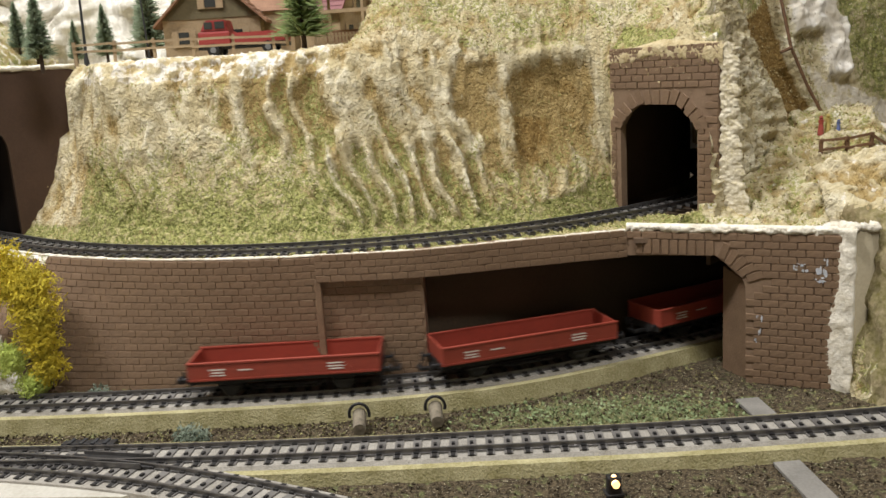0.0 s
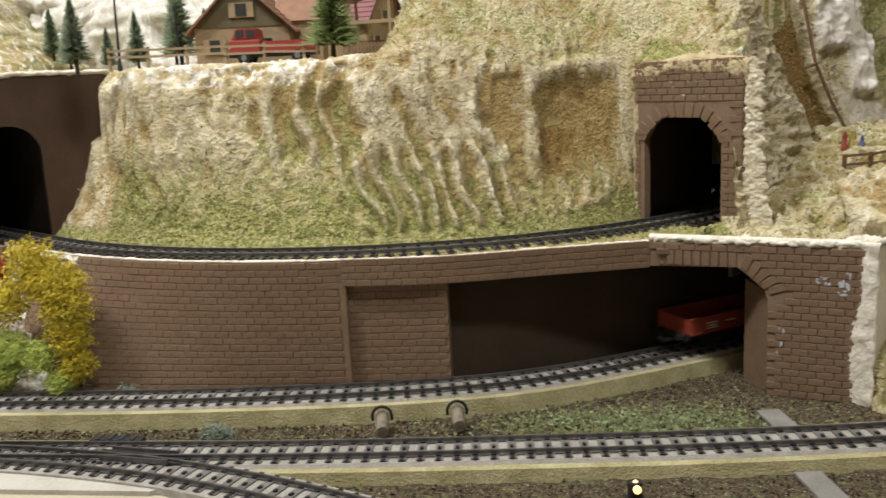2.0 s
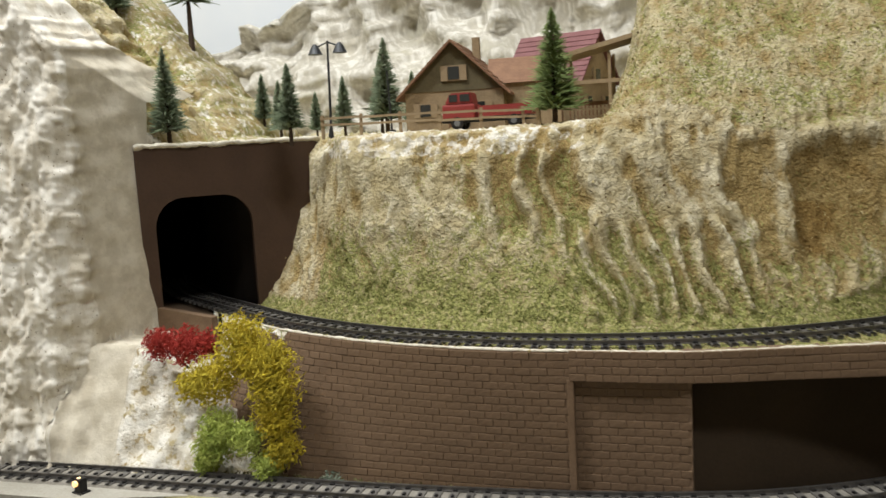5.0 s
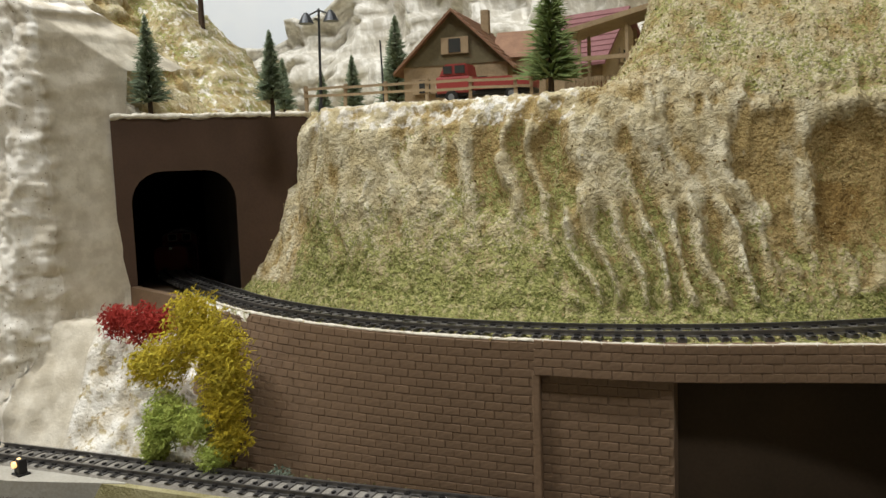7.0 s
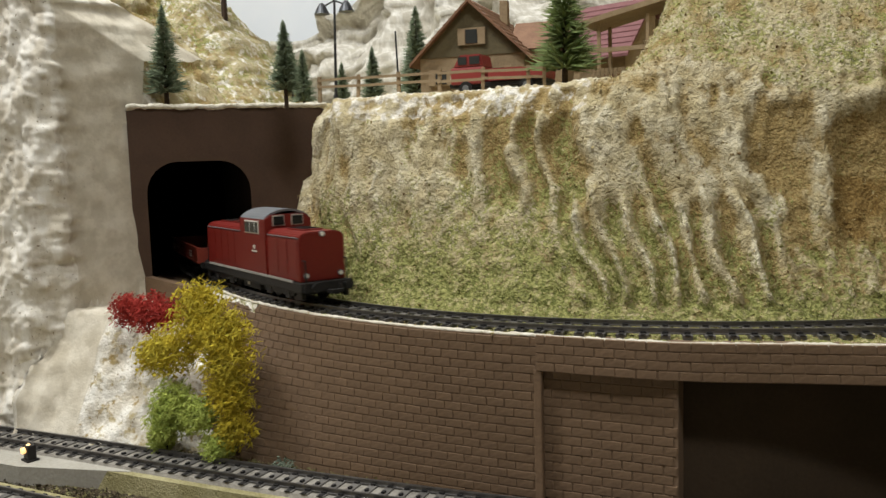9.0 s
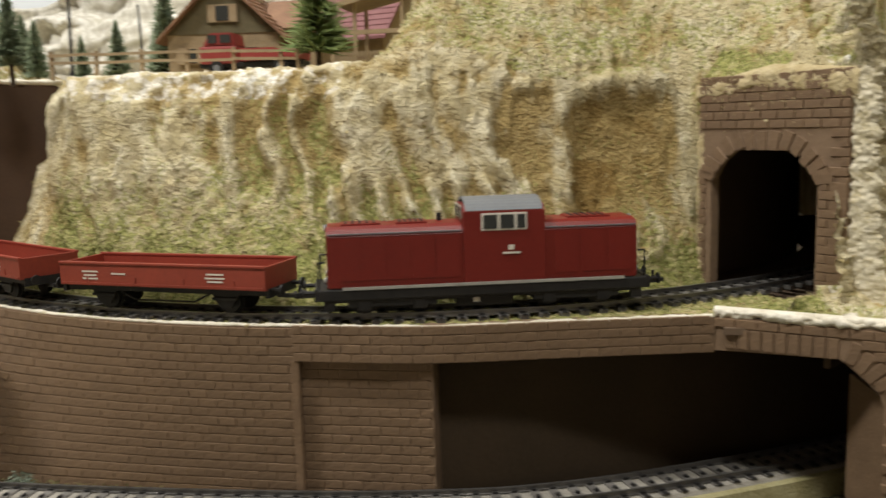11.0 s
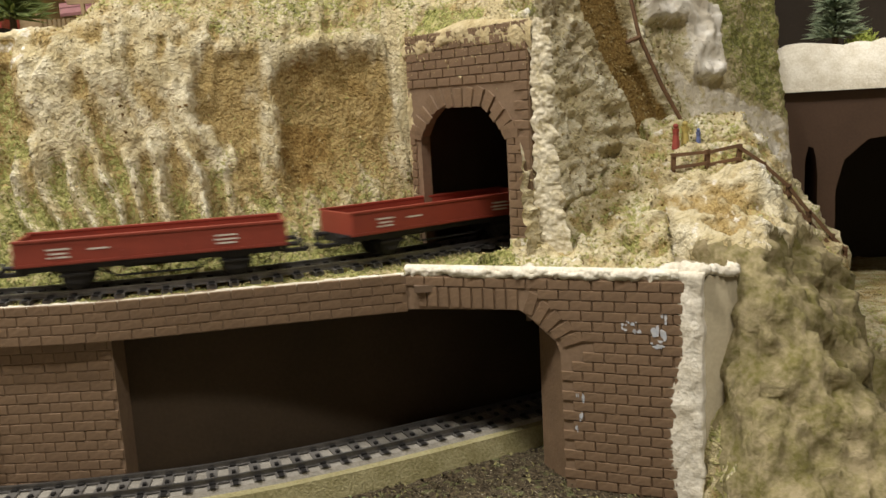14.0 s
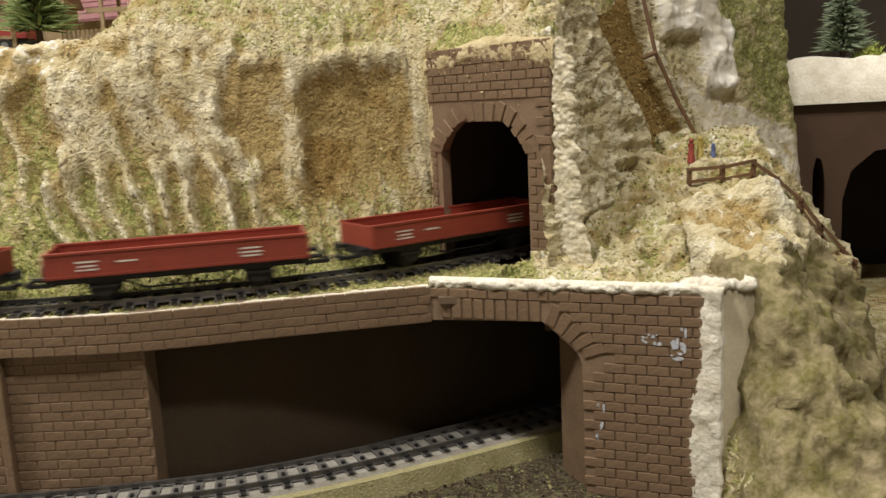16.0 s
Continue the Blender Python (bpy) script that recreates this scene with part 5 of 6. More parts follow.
def gable_house(label, w, d, wall_h, roof_h, wall, gable, roof, over=0.006):
    h = thing("house", Matrix(), label, "house")
    part("wall", boxed(w, d, wall_h + 0.004, pose(0, d / 2, wall_h / 2 - 0.002)), wall, h)
    bm = bmesh.new()
    a, b, c = (-w / 2, wall_h), (w / 2, wall_h), (0, wall_h + roof_h)
    slab(bm, [a, b, c], d, Matrix.Translation((0, -0.0006, 0)))
    part("gable", bm, gable, h, "dark boarded upper gable wall")
    for s in (-1, 1):
        bm = bmesh.new()
        ex = s * (w / 2 + over)
        ez = wall_h - over * roof_h / (w / 2)
        th = 0.0022
        slab(bm, [(ex, ez), (ex, ez + th), (0, wall_h + roof_h + th), (0, wall_h + roof_h)], d + 2 * over, Matrix.Translation((0, -over, 0)))
        r = part("roof", bm, roof, h)
        for k in range(1, 10):
            q = k / 10
            x, z = ex * (1 - q), ez + (wall_h + roof_h - ez) * q + th
            part("tile_course", boxed(0.0012, d + 2 * over, 0.0007, pose(x, d / 2, z)), roof, r)
    return h


def window(parent, x, z, w, h, y=-0.001, shutters=True):
    f = part("window", boxed(w + 0.002, 0.0016, h + 0.002, pose(x, y, z)), M_PALE, parent, "small window with wooden frame")
    part("pane", boxed(w, 0.0008, h, pose(x, y - 0.0008, z)), M_GLASS, f)
    if shutters:
        for s in (-1, 1):
            part("shutter", boxed(w * 0.62, 0.0012, h + 0.002, pose(x + s * (w * 0.5 + w * 0.36), y - 0.0006, z), 0.0002), M_PALE, f)
    return f


house = gable_house("brown alpine house with tan walls and tiled gable roof", 0.076, 0.075, 0.028, 0.036, M_STONE, M_GABLE, M_ROOF)
house.matrix_basis = pose(-0.0125, 0.882, 0.2145, 0, 0, 6)
window(house, 0.001, 0.041, 0.0085, 0.0095)
window(house, -0.022, 0.014, 0.008, 0.009)
window(house, 0.020, 0.014, 0.008, 0.009)
part("door", boxed(0.009, 0.0016, 0.019, pose(0.0, -0.001, 0.0095)), M_WOOD, house)
part("wing", boxed(0.03, 0.035, 0.032, pose(0.046, 0.035, 0.016)), M_STONE, house)
bm = bmesh.new()
slab(bm, [(-0.020, 0.032), (0.020, 0.032), (0.018, 0.0345), (0, 0.0525), (-0.018, 0.0345)], 0.042, Matrix.Translation((0.035, 0.030, 0)) @ Matrix.Rotation(radians(90), 4, "Z") @ Matrix.Translation((0.005, -0.030, 0)))
part("wing_roof", bm, M_ROOF, house)
part("chimney", boxed(0.006, 0.006, 0.018, pose(0.012, 0.045, 0.062), 0.0004), M_STONE, house)
house2 = gable_house("tan house with a purple red tiled roof", 0.070, 0.07, 0.048, 0.040, M_STONE, M_STONE, M_ROOF2)
house2.matrix_basis = pose(0.075, 1.040, 0.206, 0, 0, 72)
window(house2, 0.0, 0.05, 0.008, 0.010)
window(house2, -0.018, 0.026, 0.008, 0.010)
window(house2, 0.018, 0.026, 0.008, 0.010)

shed = thing("open_shed", pose(0.088, 0.925, 0.214), "open pale wooden shed with sloping roof on posts", "shed")
for x in (-0.022, 0.012):
    for y in (0, 0.03):
        part("post", boxed(0.0022, 0.0022, 0.052, pose(x, y, 0.026)), M_PALE, shed)
part("roof", boxed(0.070, 0.042, 0.0035, pose(0.002, 0.015, 0.056, 0, -12, 0)), M_PALE, shed)
part("cross_beam", boxed(0.058, 0.0025, 0.003, pose(-0.003, 0, 0.030)), M_PALE, shed)
part("back_wall", boxed(0.052, 0.002, 0.016, pose(-0.005, 0.031, 0.008)), M_ROOF, shed)


def pickup():
    t = thing("pickup_truck", pose(0.022, 0.852, 0.2125, 0, 0, 2), "small red pickup truck parked before the house", "truck")
    part("chassis", boxed(0.066, 0.018, 0.003, pose(0, 0, 0.0065), 0.0006), M_BLACK, t)
    b = part("cab", boxed(0.024, 0.021, 0.011, pose(-0.020, 0, 0.0125), 0.0016), M_CARRED, t)
    bm = bmesh.new()
    slab(bm, [(-0.0115, 0), (0.0095, 0), (0.0080, 0.0085), (-0.0070, 0.0085)], 0.019, pose(-0.019, -0.0095, 0.0175))
    bmesh.ops.bevel(bm, geom=list(bm.edges), offset=0.0009, segments=2, affect="EDGES")
    part("cab_top", bm, M_CARRED, t)
    for y in (-0.0099, 0.0099):
        for x, w in ((-0.0235, 0.006), (-0.0150, 0.007)):
            part("window", boxed(w, 0.0006, 0.0050, pose(x, y, 0.0222)), M_GLASS, t)
    bedp = part("load_bed", boxed(0.038, 0.021, 0.002, pose(0.0135, 0, 0.0095)), M_CARRED, t)
    for y in (-0.010, 0.010):
        part("side_board", boxed(0.038, 0.0012, 0.006, pose(0.0135, y, 0.013)), M_CARRED, bedp)
    part("tail_board", boxed(0.0012, 0.021, 0.006, pose(0.0322, 0, 0.013)), M_CARRED, bedp)
    for x in (-0.021, 0.020):
        for y in (-0.0095, 0.0095):
            w = part("wheel", rod(bmesh.new(), (x, y - 0.0018, 0.0045), (x, y + 0.0018, 0.0045), 0.0045, None, 16), M_BLACK, t)
            part("rim", rod(bmesh.new(), (x, y - 0.0021, 0.0045), (x, y + 0.0021, 0.0045), 0.0022, None, 12), M_GREY, w)
    for y in (-0.007, 0.007):
        part("headlight", boxed(0.0008, 0.003, 0.002, pose(-0.0323, y, 0.012)), M_LENS, t)
    return t


pickup()


def rail_fence(pts, label, post_h, rails, material, step, r=0.0008):
    f = thing("rail_fence", Matrix(), label, "fence")
    P = resample([Vector(p) for p in pts], step, 0.0)
    if (P[-1][0] - Vector(pts[-1])).length > 0.004:
        P.append((Vector(pts[-1]), P[-1][1]))
    prev = None
    for p, d in P:
        tilt = Vector((random.uniform(-0.001, 0.001), random.uniform(-0.001, 0.001), 0))
        part("post", boxed(0.0020, 0.0020, post_h + 0.004, pose(p.x, p.y, p.z + post_h / 2 - 0.002, random.uniform(-3, 3), random.uniform(-3, 3), random.uniform(0, 20))), material, f)
        if prev:
            for h in rails:
                a, b = prev + Vector((0, -0.0012, h + random.uniform(-0.0006, 0.0006))), p + Vector((0, -0.0012, h + random.uniform(-0.0006, 0.0006)))
                dd = (b - a)
                bm = bmesh.new()
                box(bm, dd.length * 1.06, 0.0010, 0.0016, Matrix.Translation((a + b) / 2) @ dd.to_track_quat("X", "Z").to_matrix().to_4x4())
                part("rail", bm, material, f)
        prev = p
    return f


rail_fence([(-0.086, 0.803, 0.2150), (-0.028, 0.806, 0.2145), (0.012, 0.806, 0.2140), (0.066, 0.808, 0.2125)], "weathered brown rail fence along the plateau edge", 0.0125, (0.0055, 0.0105), M_PALE, 0.0285)
fence2 = rail_fence([(0.412, 0.765, 0.1255), (0.429, 0.765, 0.1265), (0.441, 0.766, 0.1300), (0.447, 0.762, 0.1235), (0.454, 0.765, 0.1195), (0.461, 0.765, 0.1130), (0.468, 0.765, 0.1060), (0.475, 0.765, 0.0960), (0.492, 0.765, 0.0770)], "brown wooden rail fence down the slope beside the path", 0.0100, (0.0035, 0.0088), M_WOOD, 0.0160)

pick = thing("picket_fence", pose(0.078, 0.842, 0.2135, 0, 0, 2), "grey brown picket fence behind the conifer", "fence")
for i in range(15):
    part("picket", boxed(0.0016, 0.0008, 0.0105, pose(i * 0.0026, 0, 0.005)), M_PALE, pick)
for z in (0.003, 0.0078):
    part("rail", boxed(0.038, 0.0008, 0.0012, pose(0.018, 0.0008, z)), M_PALE, pick)


def lamp_post():
    t = thing("street_lamp", pose(-0.095, 0.836, 0.2125), "dark double armed street lamp on the plateau", "street lamp")
    part("pole", rod(bmesh.new(), (0, 0, -0.003), (0.002, 0, 0.070), 0.0011, 0.0008, 10), M_METAL, t)
    part("base", rod(bmesh.new(), (0, 0, 0), (0, 0, 0.006), 0.0022, 0.0014, 10), M_METAL, t)
    for s in (-1, 1):
        bm = bmesh.new()
        rod(bm, (0.002, 0, 0.069), (0.002 + s * 0.009, -0.001, 0.0655), 0.0006, None, 6)
        arm = part("arm", bm, M_METAL, t)
        bm = bmesh.new()
        c = Vector((0.002 + s * 0.0098, -0.001, 0.064))
        rod(bm, c + Vector((0, 0, -0.0035)), c + Vector((0, 0, 0.0015)), 0.0055, 0.0030, 16)
        rod(bm, c + Vector((0, 0, 0.0015)), c + Vector((0, 0, 0.004)), 0.0030, 0.0012, 16)
        part("shade", bm, M_METAL, arm)
    return t


lamp_post()
pole = thing("telegraph_pole", pose(-0.050, 0.845, 0.2125), "thin dark leaning pole behind the fence", "pole")
part("shaft", rod(bmesh.new(), (0, 0, -0.003), (-0.0015, 0, 0.046), 0.0008, 0.0006, 8), M_METAL, pole)
part("foot", boxed(0.004, 0.004, 0.004, pose(0, 0, 0.001)), M_METAL, pole)

# small dolls on the path: plain painted shapes
for x, y, z, h, c in ((0.4167, 0.780, 0.1385, 0.0108, (0.34, 0.07, 0.05)), (0.4215, 0.7815, 0.1388, 0.0115, (0.50, 0.39, 0.12)), (0.4275, 0.780, 0.1388, 0.0076, (0.13, 0.16, 0.32))):
    bm = bmesh.new()
    rod(bm, (0, 0, -0.002), (0, 0, h * 0.45), h * 0.20, h * 0.13, 10)
    rod(bm, (0, 0, h * 0.45), (0, 0, h * 0.74), h * 0.12, h * 0.17, 10)
    bmesh.ops.create_uvsphere(bm, u_segments=10, v_segments=8, radius=h * 0.12, matrix=Matrix.Translation((0, 0, h * 0.85)))
    d = part("doll", bm, mat("doll_paint", c, 0.6, var=tuple(v * 0.7 for v in c), scale=200))
    d.matrix_basis = pose(x, y, z)
    tagged(d, "tiny painted doll standing on the path", "doll", "dolls on the path")

# log rail beside the path
bm = bmesh.new()
for a, b in (((0.4275, 0.8070, 0.1455), (0.4155, 0.8065, 0.1680)), ((0.4155, 0.8065, 0.1680), (0.4045, 0.8055, 0.1930)), ((0.4045, 0.8055, 0.1930), (0.3960, 0.8110, 0.2380))):
    rod(bm, a, b, 0.0011, 0.0011, 8)
rod(bm, (0.4045, 0.8050, 0.1925), (0.3975, 0.8035, 0.1900), 0.0012, 0.0010, 8)
d = tagged(part("log_rail", bm, M_WOOD), "brown log along the edge of the steep path", "log")

# ---- far viaduct at the right ----
viaduct = thing("viaduct", pose(0.500, 0.893, 0, 0, 0, -4), "brown far viaduct with arches under a white ledge", "viaduct")
bm = bmesh.new()
out = [(0, 0.0), (0, 0.160), (0.28, 0.160), (0.28, 0.0), (0.145, 0.0), (0.145, 0.085), (0.138, 0.105), (0.120, 0.122), (0.090, 0.134), (0.056, 0.130), (0.042, 0.118), (0.0372, 0.100), (0.0368, 0.0),
       (0.0265, 0.0), (0.0265, 0.110), (0.0255, 0.120), (0.0240, 0.126), (0.0210, 0.127), (0.0190, 0.118), (0.0185, 0.0)]
slab(bm, out, 0.03, Matrix())
part("wall", bm, M_BROWN, viaduct)
bm = bmesh.new()
g = [[bm.verts.new((-0.006 + 0.29 * i / 60, -0.004 + 0.12 * j / 24, 0.160 + (0.026 if j else 0.0) + 0.006 * noise.noise(Vector((i * 0.3, j * 0.3, 2))) * (j > 0))) for j in range(25)] for i in range(61)]
for i in range(60):
    for j in range(24):
        bm.faces.new((g[i][j], g[i + 1][j], g[i + 1][j + 1], g[i][j + 1])).smooth = True
bmesh.ops.recalc_face_normals(bm, faces=bm.faces)
part("ledge", bm, M_PLASTER, viaduct, "white lumpy plaster ledge")

# ---- foam bushes and tufts ----


def foam_bush(name, blobs, material, label, n, size, seed):
    """A bush of many small curled foam flakes round a few blobs (x, y, z, radius)."""
    rnd = random.Random(seed)
    verts, faces = [], []
    total = sum(b[3] ** 2 for b in blobs)
    for bx, by, bz, br in blobs:
        for _ in range(int(n * br * br / total)):
            v = Vector((rnd.gauss(0, 1), rnd.gauss(0, 1), rnd.gauss(0, 1))).normalized()
            rr = br * (rnd.uniform(0.35, 1.0) + 0.45 * noise.noise(v * 2.6 + Vector((seed, bx * 50, bz * 50))))
            c = Vector((bx, by, bz)) + v * rr
            s = size * rnd.uniform(0.5, 1.5)
            a = Vector((rnd.gauss(0, 1), rnd.gauss(0, 1), rnd.gauss(0, 1))).normalized()
            u = a.orthogonal().normalized()
            w = a.cross(u)
            b = len(verts)
            ln, th = (2.3, 0.26) if rnd.random() < 0.7 else (1.0, 0.7)
            verts += [tuple(c + u * s * ln), tuple(c - u * s * ln * 0.6 + w * s * th), tuple(c - u * s * ln * 0.6 - w * s * th), tuple(c + a * s * th * 1.5)]
            faces += [(b, b + 1, b + 2), (b, b + 1, b + 3), (b + 1, b + 2, b + 3), (b + 2, b, b + 3)]
    me = bpy.data.meshes.new(name)
    me.from_pydata(verts, [], faces)
    me.materials.append(material)
    return me


def bush(blobs, material, label, n, size, seed):
    t = thing("bush", Matrix(), label, "bush")
    total = sum(q[3] ** 2 for q in blobs)
    for i, q in enumerate(blobs):
        o = new("foliage_clump", foam_bush("foliage_clump", [q], material, label, n * q[3] ** 2 / total, size, seed + i))
        o.parent = t
    low = min(blobs, key=lambda q: q[2])
    part("stem", rod(bmesh.new(), (low[0], low[1] + 0.002, max(low[2] - low[3] * 1.3, 0.001)), (blobs[0][0], blobs[0][1], blobs[0][2]), 0.0010, 0.0006, 6), M_TRUNK, t)
    return t


bush([(-0.097, 0.690, 0.096, 0.015), (-0.093, 0.688, 0.083, 0.014), (-0.077, 0.686, 0.082, 0.017), (-0.075, 0.685, 0.066, 0.017), (-0.074, 0.684, 0.048, 0.014), (-0.071, 0.683, 0.030, 0.012), (-0.115, 0.688, 0.070, 0.016), (-0.130, 0.688, 0.066, 0.012)],
     M_YELLOW, "mustard yellow foam bush against the retaining wall", 11000, 0.0011, 4)
bush([(-0.111, 0.681, 0.040, 0.013), (-0.117, 0.681, 0.028, 0.012), (-0.093, 0.680, 0.036, 0.011), (-0.080, 0.680, 0.020, 0.010), (-0.123, 0.681, 0.018, 0.008)], M_LIME, "lime green foam bush at the foot of the wall", 7000, 0.0010, 5)
bush([(-0.161, 0.700, 0.088, 0.011), (-0.143, 0.700, 0.087, 0.012), (-0.129, 0.700, 0.088, 0.009)], M_REDBUSH, "dark red foam bush on the plaster ledge", 4200, 0.0009, 6)
bush([(0.033, 0.634, 0.003, 0.008), (0.042, 0.632, 0.003, 0.007), (0.037, 0.630, 0.007, 0.006)], M_GREYBUSH, "grey green tuft beside the track bed", 420, 0.0012, 7)
bush([(0.560, 0.912, 0.186, 0.010)], M_LIME, "olive bush beside the conifer on the ledge", 500, 0.0014, 8)
bush([(-0.041, 0.684, 0.010, 0.007), (-0.034, 0.684, 0.006, 0.006)], M_GREYBUSH, "grey green tuft at the foot of the brick wall", 320, 0.0012, 9)

# flock and moss: countless small crumbs on the ground and on the slopes
def crumbs(name, n, place, material, label, size, seed, slim=1.0):
    rnd = random.Random(seed)
    verts, faces = [], []
    for _ in range(n):
        q = place(rnd)
        if q is None:
            continue
        s = size * rnd.uniform(0.4, 1.5)
        b = len(verts)
        for k in range(4):
            v = Vector((rnd.gauss(0, 1), rnd.gauss(0, 1), rnd.gauss(0, 1))).normalized() * (s if k else s / slim)
            if slim < 1:
                v = v * (slim if k else 1)
            verts.append(tuple(Vector(q) + v))
        faces += [(b, b + 1, b + 2), (b, b + 2, b + 3), (b, b + 3, b + 1), (b + 1, b + 3, b + 2)]
    me = bpy.data.meshes.new(name)
    me.from_pydata(verts, [], faces)
    me.materials.append(material)
    return tagged(new(name, me), label, "flock", kind="stuff")


def moss_spot(r):
    x, y = r.gauss(0.275, 0.05), r.gauss(0.660, 0.014)
    lo = np.interp(x, [p.x for p in FRONT], [p.y for p in FRONT]) + 0.023
    hi = np.interp(x, [p.x for p in LOWER], [p.y for p in LOWER]) - 0.020
    return (x, y, 0.0008) if lo < y < hi and x < 0.345 else None


def soil_spot(r):
    x = r.uniform(-0.30, 0.42)
    lo = np.interp(x, [p.x for p in FRONT], [p.y for p in FRONT]) + 0.022
    hi = np.interp(x, [p.x for p in LOWER], [p.y for p in LOWER]) - 0.019
    y = r.uniform(lo, hi) if hi > lo else lo
    return (x, y, 0.0006)


def fore_spot(r):
    x = r.uniform(0.05, 0.5)
    y = np.interp(x, [p.x for p in FRONT], [p.y for p in FRONT]) - r.uniform(0.022, 0.08)
    return (x, y, 0.0004)


crumbs("moss_flock", 1300, moss_spot, M_MOSS, "dull green moss flock on the soil", 0.0012, 11)
crumbs("soil_crumbs", 4200, soil_spot, M_GROUND, "dark soil crumbs between the tracks", 0.0011, 12)
crumbs("olive_flock", 2200, soil_spot, mat("olive_flock", (0.20, 0.19, 0.07), 0.95, var=(0.32, 0.28, 0.13), scale=90), "olive flock crumbs between the tracks", 0.0009, 13)
crumbs("fore_crumbs", 2200, fore_spot, M_GROUND, "dark soil crumbs before the front track", 0.0011, 14)


def slope_spot(lo, hi, pale):
    pool = [v for v, g, w in HILL_POINTS if -0.16 < v[0] < 0.47 and v[1] < 0.90 and not (v[0] > 0.404 and v[1] < 0.757) and lo <= g <= hi and (w > 0.4) == pale]

    def spot(r):
        v = r.choice(pool)
        return (v[0] + r.uniform(-0.001, 0.001), v[1] + r.uniform(-0.001, 0.001), v[2] + 0.0002)
    return spot


crumbs("slope_flock", 9000, slope_spot(0.42, 0.9, False), mat("olive_slope_flock", (0.23, 0.225, 0.07), 0.95, var=(0.36, 0.33, 0.13), scale=90), "olive green flock on the plaster slope", 0.0009, 16)
crumbs("pale_flock", 9000, slope_spot(0.0, 0.9, False), mat("straw_flock", (0.50, 0.42, 0.22), 0.95, var=(0.38, 0.29, 0.13), scale=90), "straw coloured flock on the plaster slope", 0.0009, 17)
crumbs("straw_fibres", 12000, slope_spot(0.0, 0.9, False), mat("straw_fibre", (0.66, 0.58, 0.33), 0.9, var=(0.48, 0.41, 0.19), scale=90), "short straw fibres scattered on the slope", 0.0007, 19, 0.45)
crumbs("brown_flock", 4000, slope_spot(0.0, 0.6, False), mat("brown_flock", (0.20, 0.125, 0.045), 0.95, var=(0.13, 0.08, 0.03), scale=90), "brown flock in the hollows of the slope", 0.0008, 18)


def wall_foot_spot(r):
    x = r.uniform(-0.13, 0.10)
    return (x, 0.6895 + r.uniform(-0.003, 0.001), 0.0105)


crumbs("foot_flock", 500, wall_foot_spot, mat("brown_green_flock", (0.13, 0.13, 0.05), 0.95, var=(0.22, 0.17, 0.08), scale=90), "brown green flock along the foot of the wall", 0.0011, 15)

# ---- lineside things ----
for x, y in ((0.1285, 0.6445), (0.1705, 0.6525)):
    t = thing("drain_pipe", pose(x, y, 0.004, 0, 0, 6), "short grey stone drain pipe with dark hoop beside the bed", "drain pipe", "drain pipes")
    part("pipe", rod(bmesh.new(), (0, 0.006, 0.0035), (0.001, -0.011, 0.0015), 0.0040, 0.0034, 16), M_PIPE, t)
    bm = bmesh.new()
    arc = [Vector((0.0056 * math.cos(a), 0.004, 0.0045 + 0.0062 * math.sin(a))) for a in np.linspace(-0.3, math.pi + 0.3, 15)]
    for a, b in zip(arc, arc[1:]):
        rod(bm, a, b, 0.0009, None, 6)
    part("hoop", bm, M_BLACK, t)
plank = tagged(part("crossing_plank", slab(bmesh.new(), [(-0.0065, 0), (0.0065, 0), (0.0065, 0.0016), (-0.0065, 0.0016)], 0.045, pose(0.352, 0.6275, 0.0008, 0, 0, 9)), M_PLANK), "grey weathered plank beside the pier", "plank")
plank2 = tagged(part("crossing_plank", slab(bmesh.new(), [(-0.0065, 0), (0.0065, 0), (0.0065, 0.0016), (-0.0065, 0.0016)], 0.075, pose(0.3545, 0.520, 0.0006, 0, 0, 8)), M_PLANK), "grey weathered plank before the front track", "plank")

for x, y, z, r in ((0.2600, 0.5660, 0.002, 10), (-0.077, 0.5715, 0.0072, -10), (-0.186, 0.6450, 0.0106, -15)):
    t = thing("dwarf_signal", pose(x, y, z, 0, 0, r), "small black dwarf signal with a lit white lamp", "signal", "dwarf signals")
    part("housing", boxed(0.0062, 0.0050, 0.0088, pose(0, 0, 0.0044), 0.0009), M_BLACK, t)
    for lx, lz, lr in ((0.0, 0.0062, 0.0018),):
        part("lens", rod(bmesh.new(), (lx, -0.0044, lz), (lx, -0.0028, lz), lr, None, 14), M_LAMPGLOW, t, "glowing warm white lens")
    part("foot", boxed(0.0085, 0.0070, 0.0012, pose(0, 0, 0.0002), 0.0003), M_BLACK, t)
    part("glow_cap", rod(bmesh.new(), (0, -0.0006, 0.0088), (0, -0.0006, 0.0094), 0.0012, 0.0006, 12), M_LAMPGLOW, t, "glowing amber cap")

motor = thing("turnout_motor", pose(-0.012, 0.6135, 0.0085, 0, 0, -1), "black turnout mechanism box beside the switch rails", "turnout motor")
part("case", boxed(0.030, 0.006, 0.004, pose(0, 0, 0.001), 0.0008), M_BLACK, motor)
for i in range(4):
    part("rib", boxed(0.002, 0.0064, 0.0006, pose(-0.010 + i * 0.0066, 0, 0.0032)), M_METAL, motor)
motor2 = thing("switch_frog", pose(0.010, 0.5935, 0.0085, 0, 0, -9), "black plastic frog piece of the turnout", "turnout frog")
part("plate", boxed(0.052, 0.010, 0.0022, pose(0, 0, 0.0006), 0.0006), M_BLACK, motor2)
part("guard_rail", boxed(0.040, 0.0010, 0.0026, pose(0, 0.0055, 0.0020)), M_RAIL, motor2)
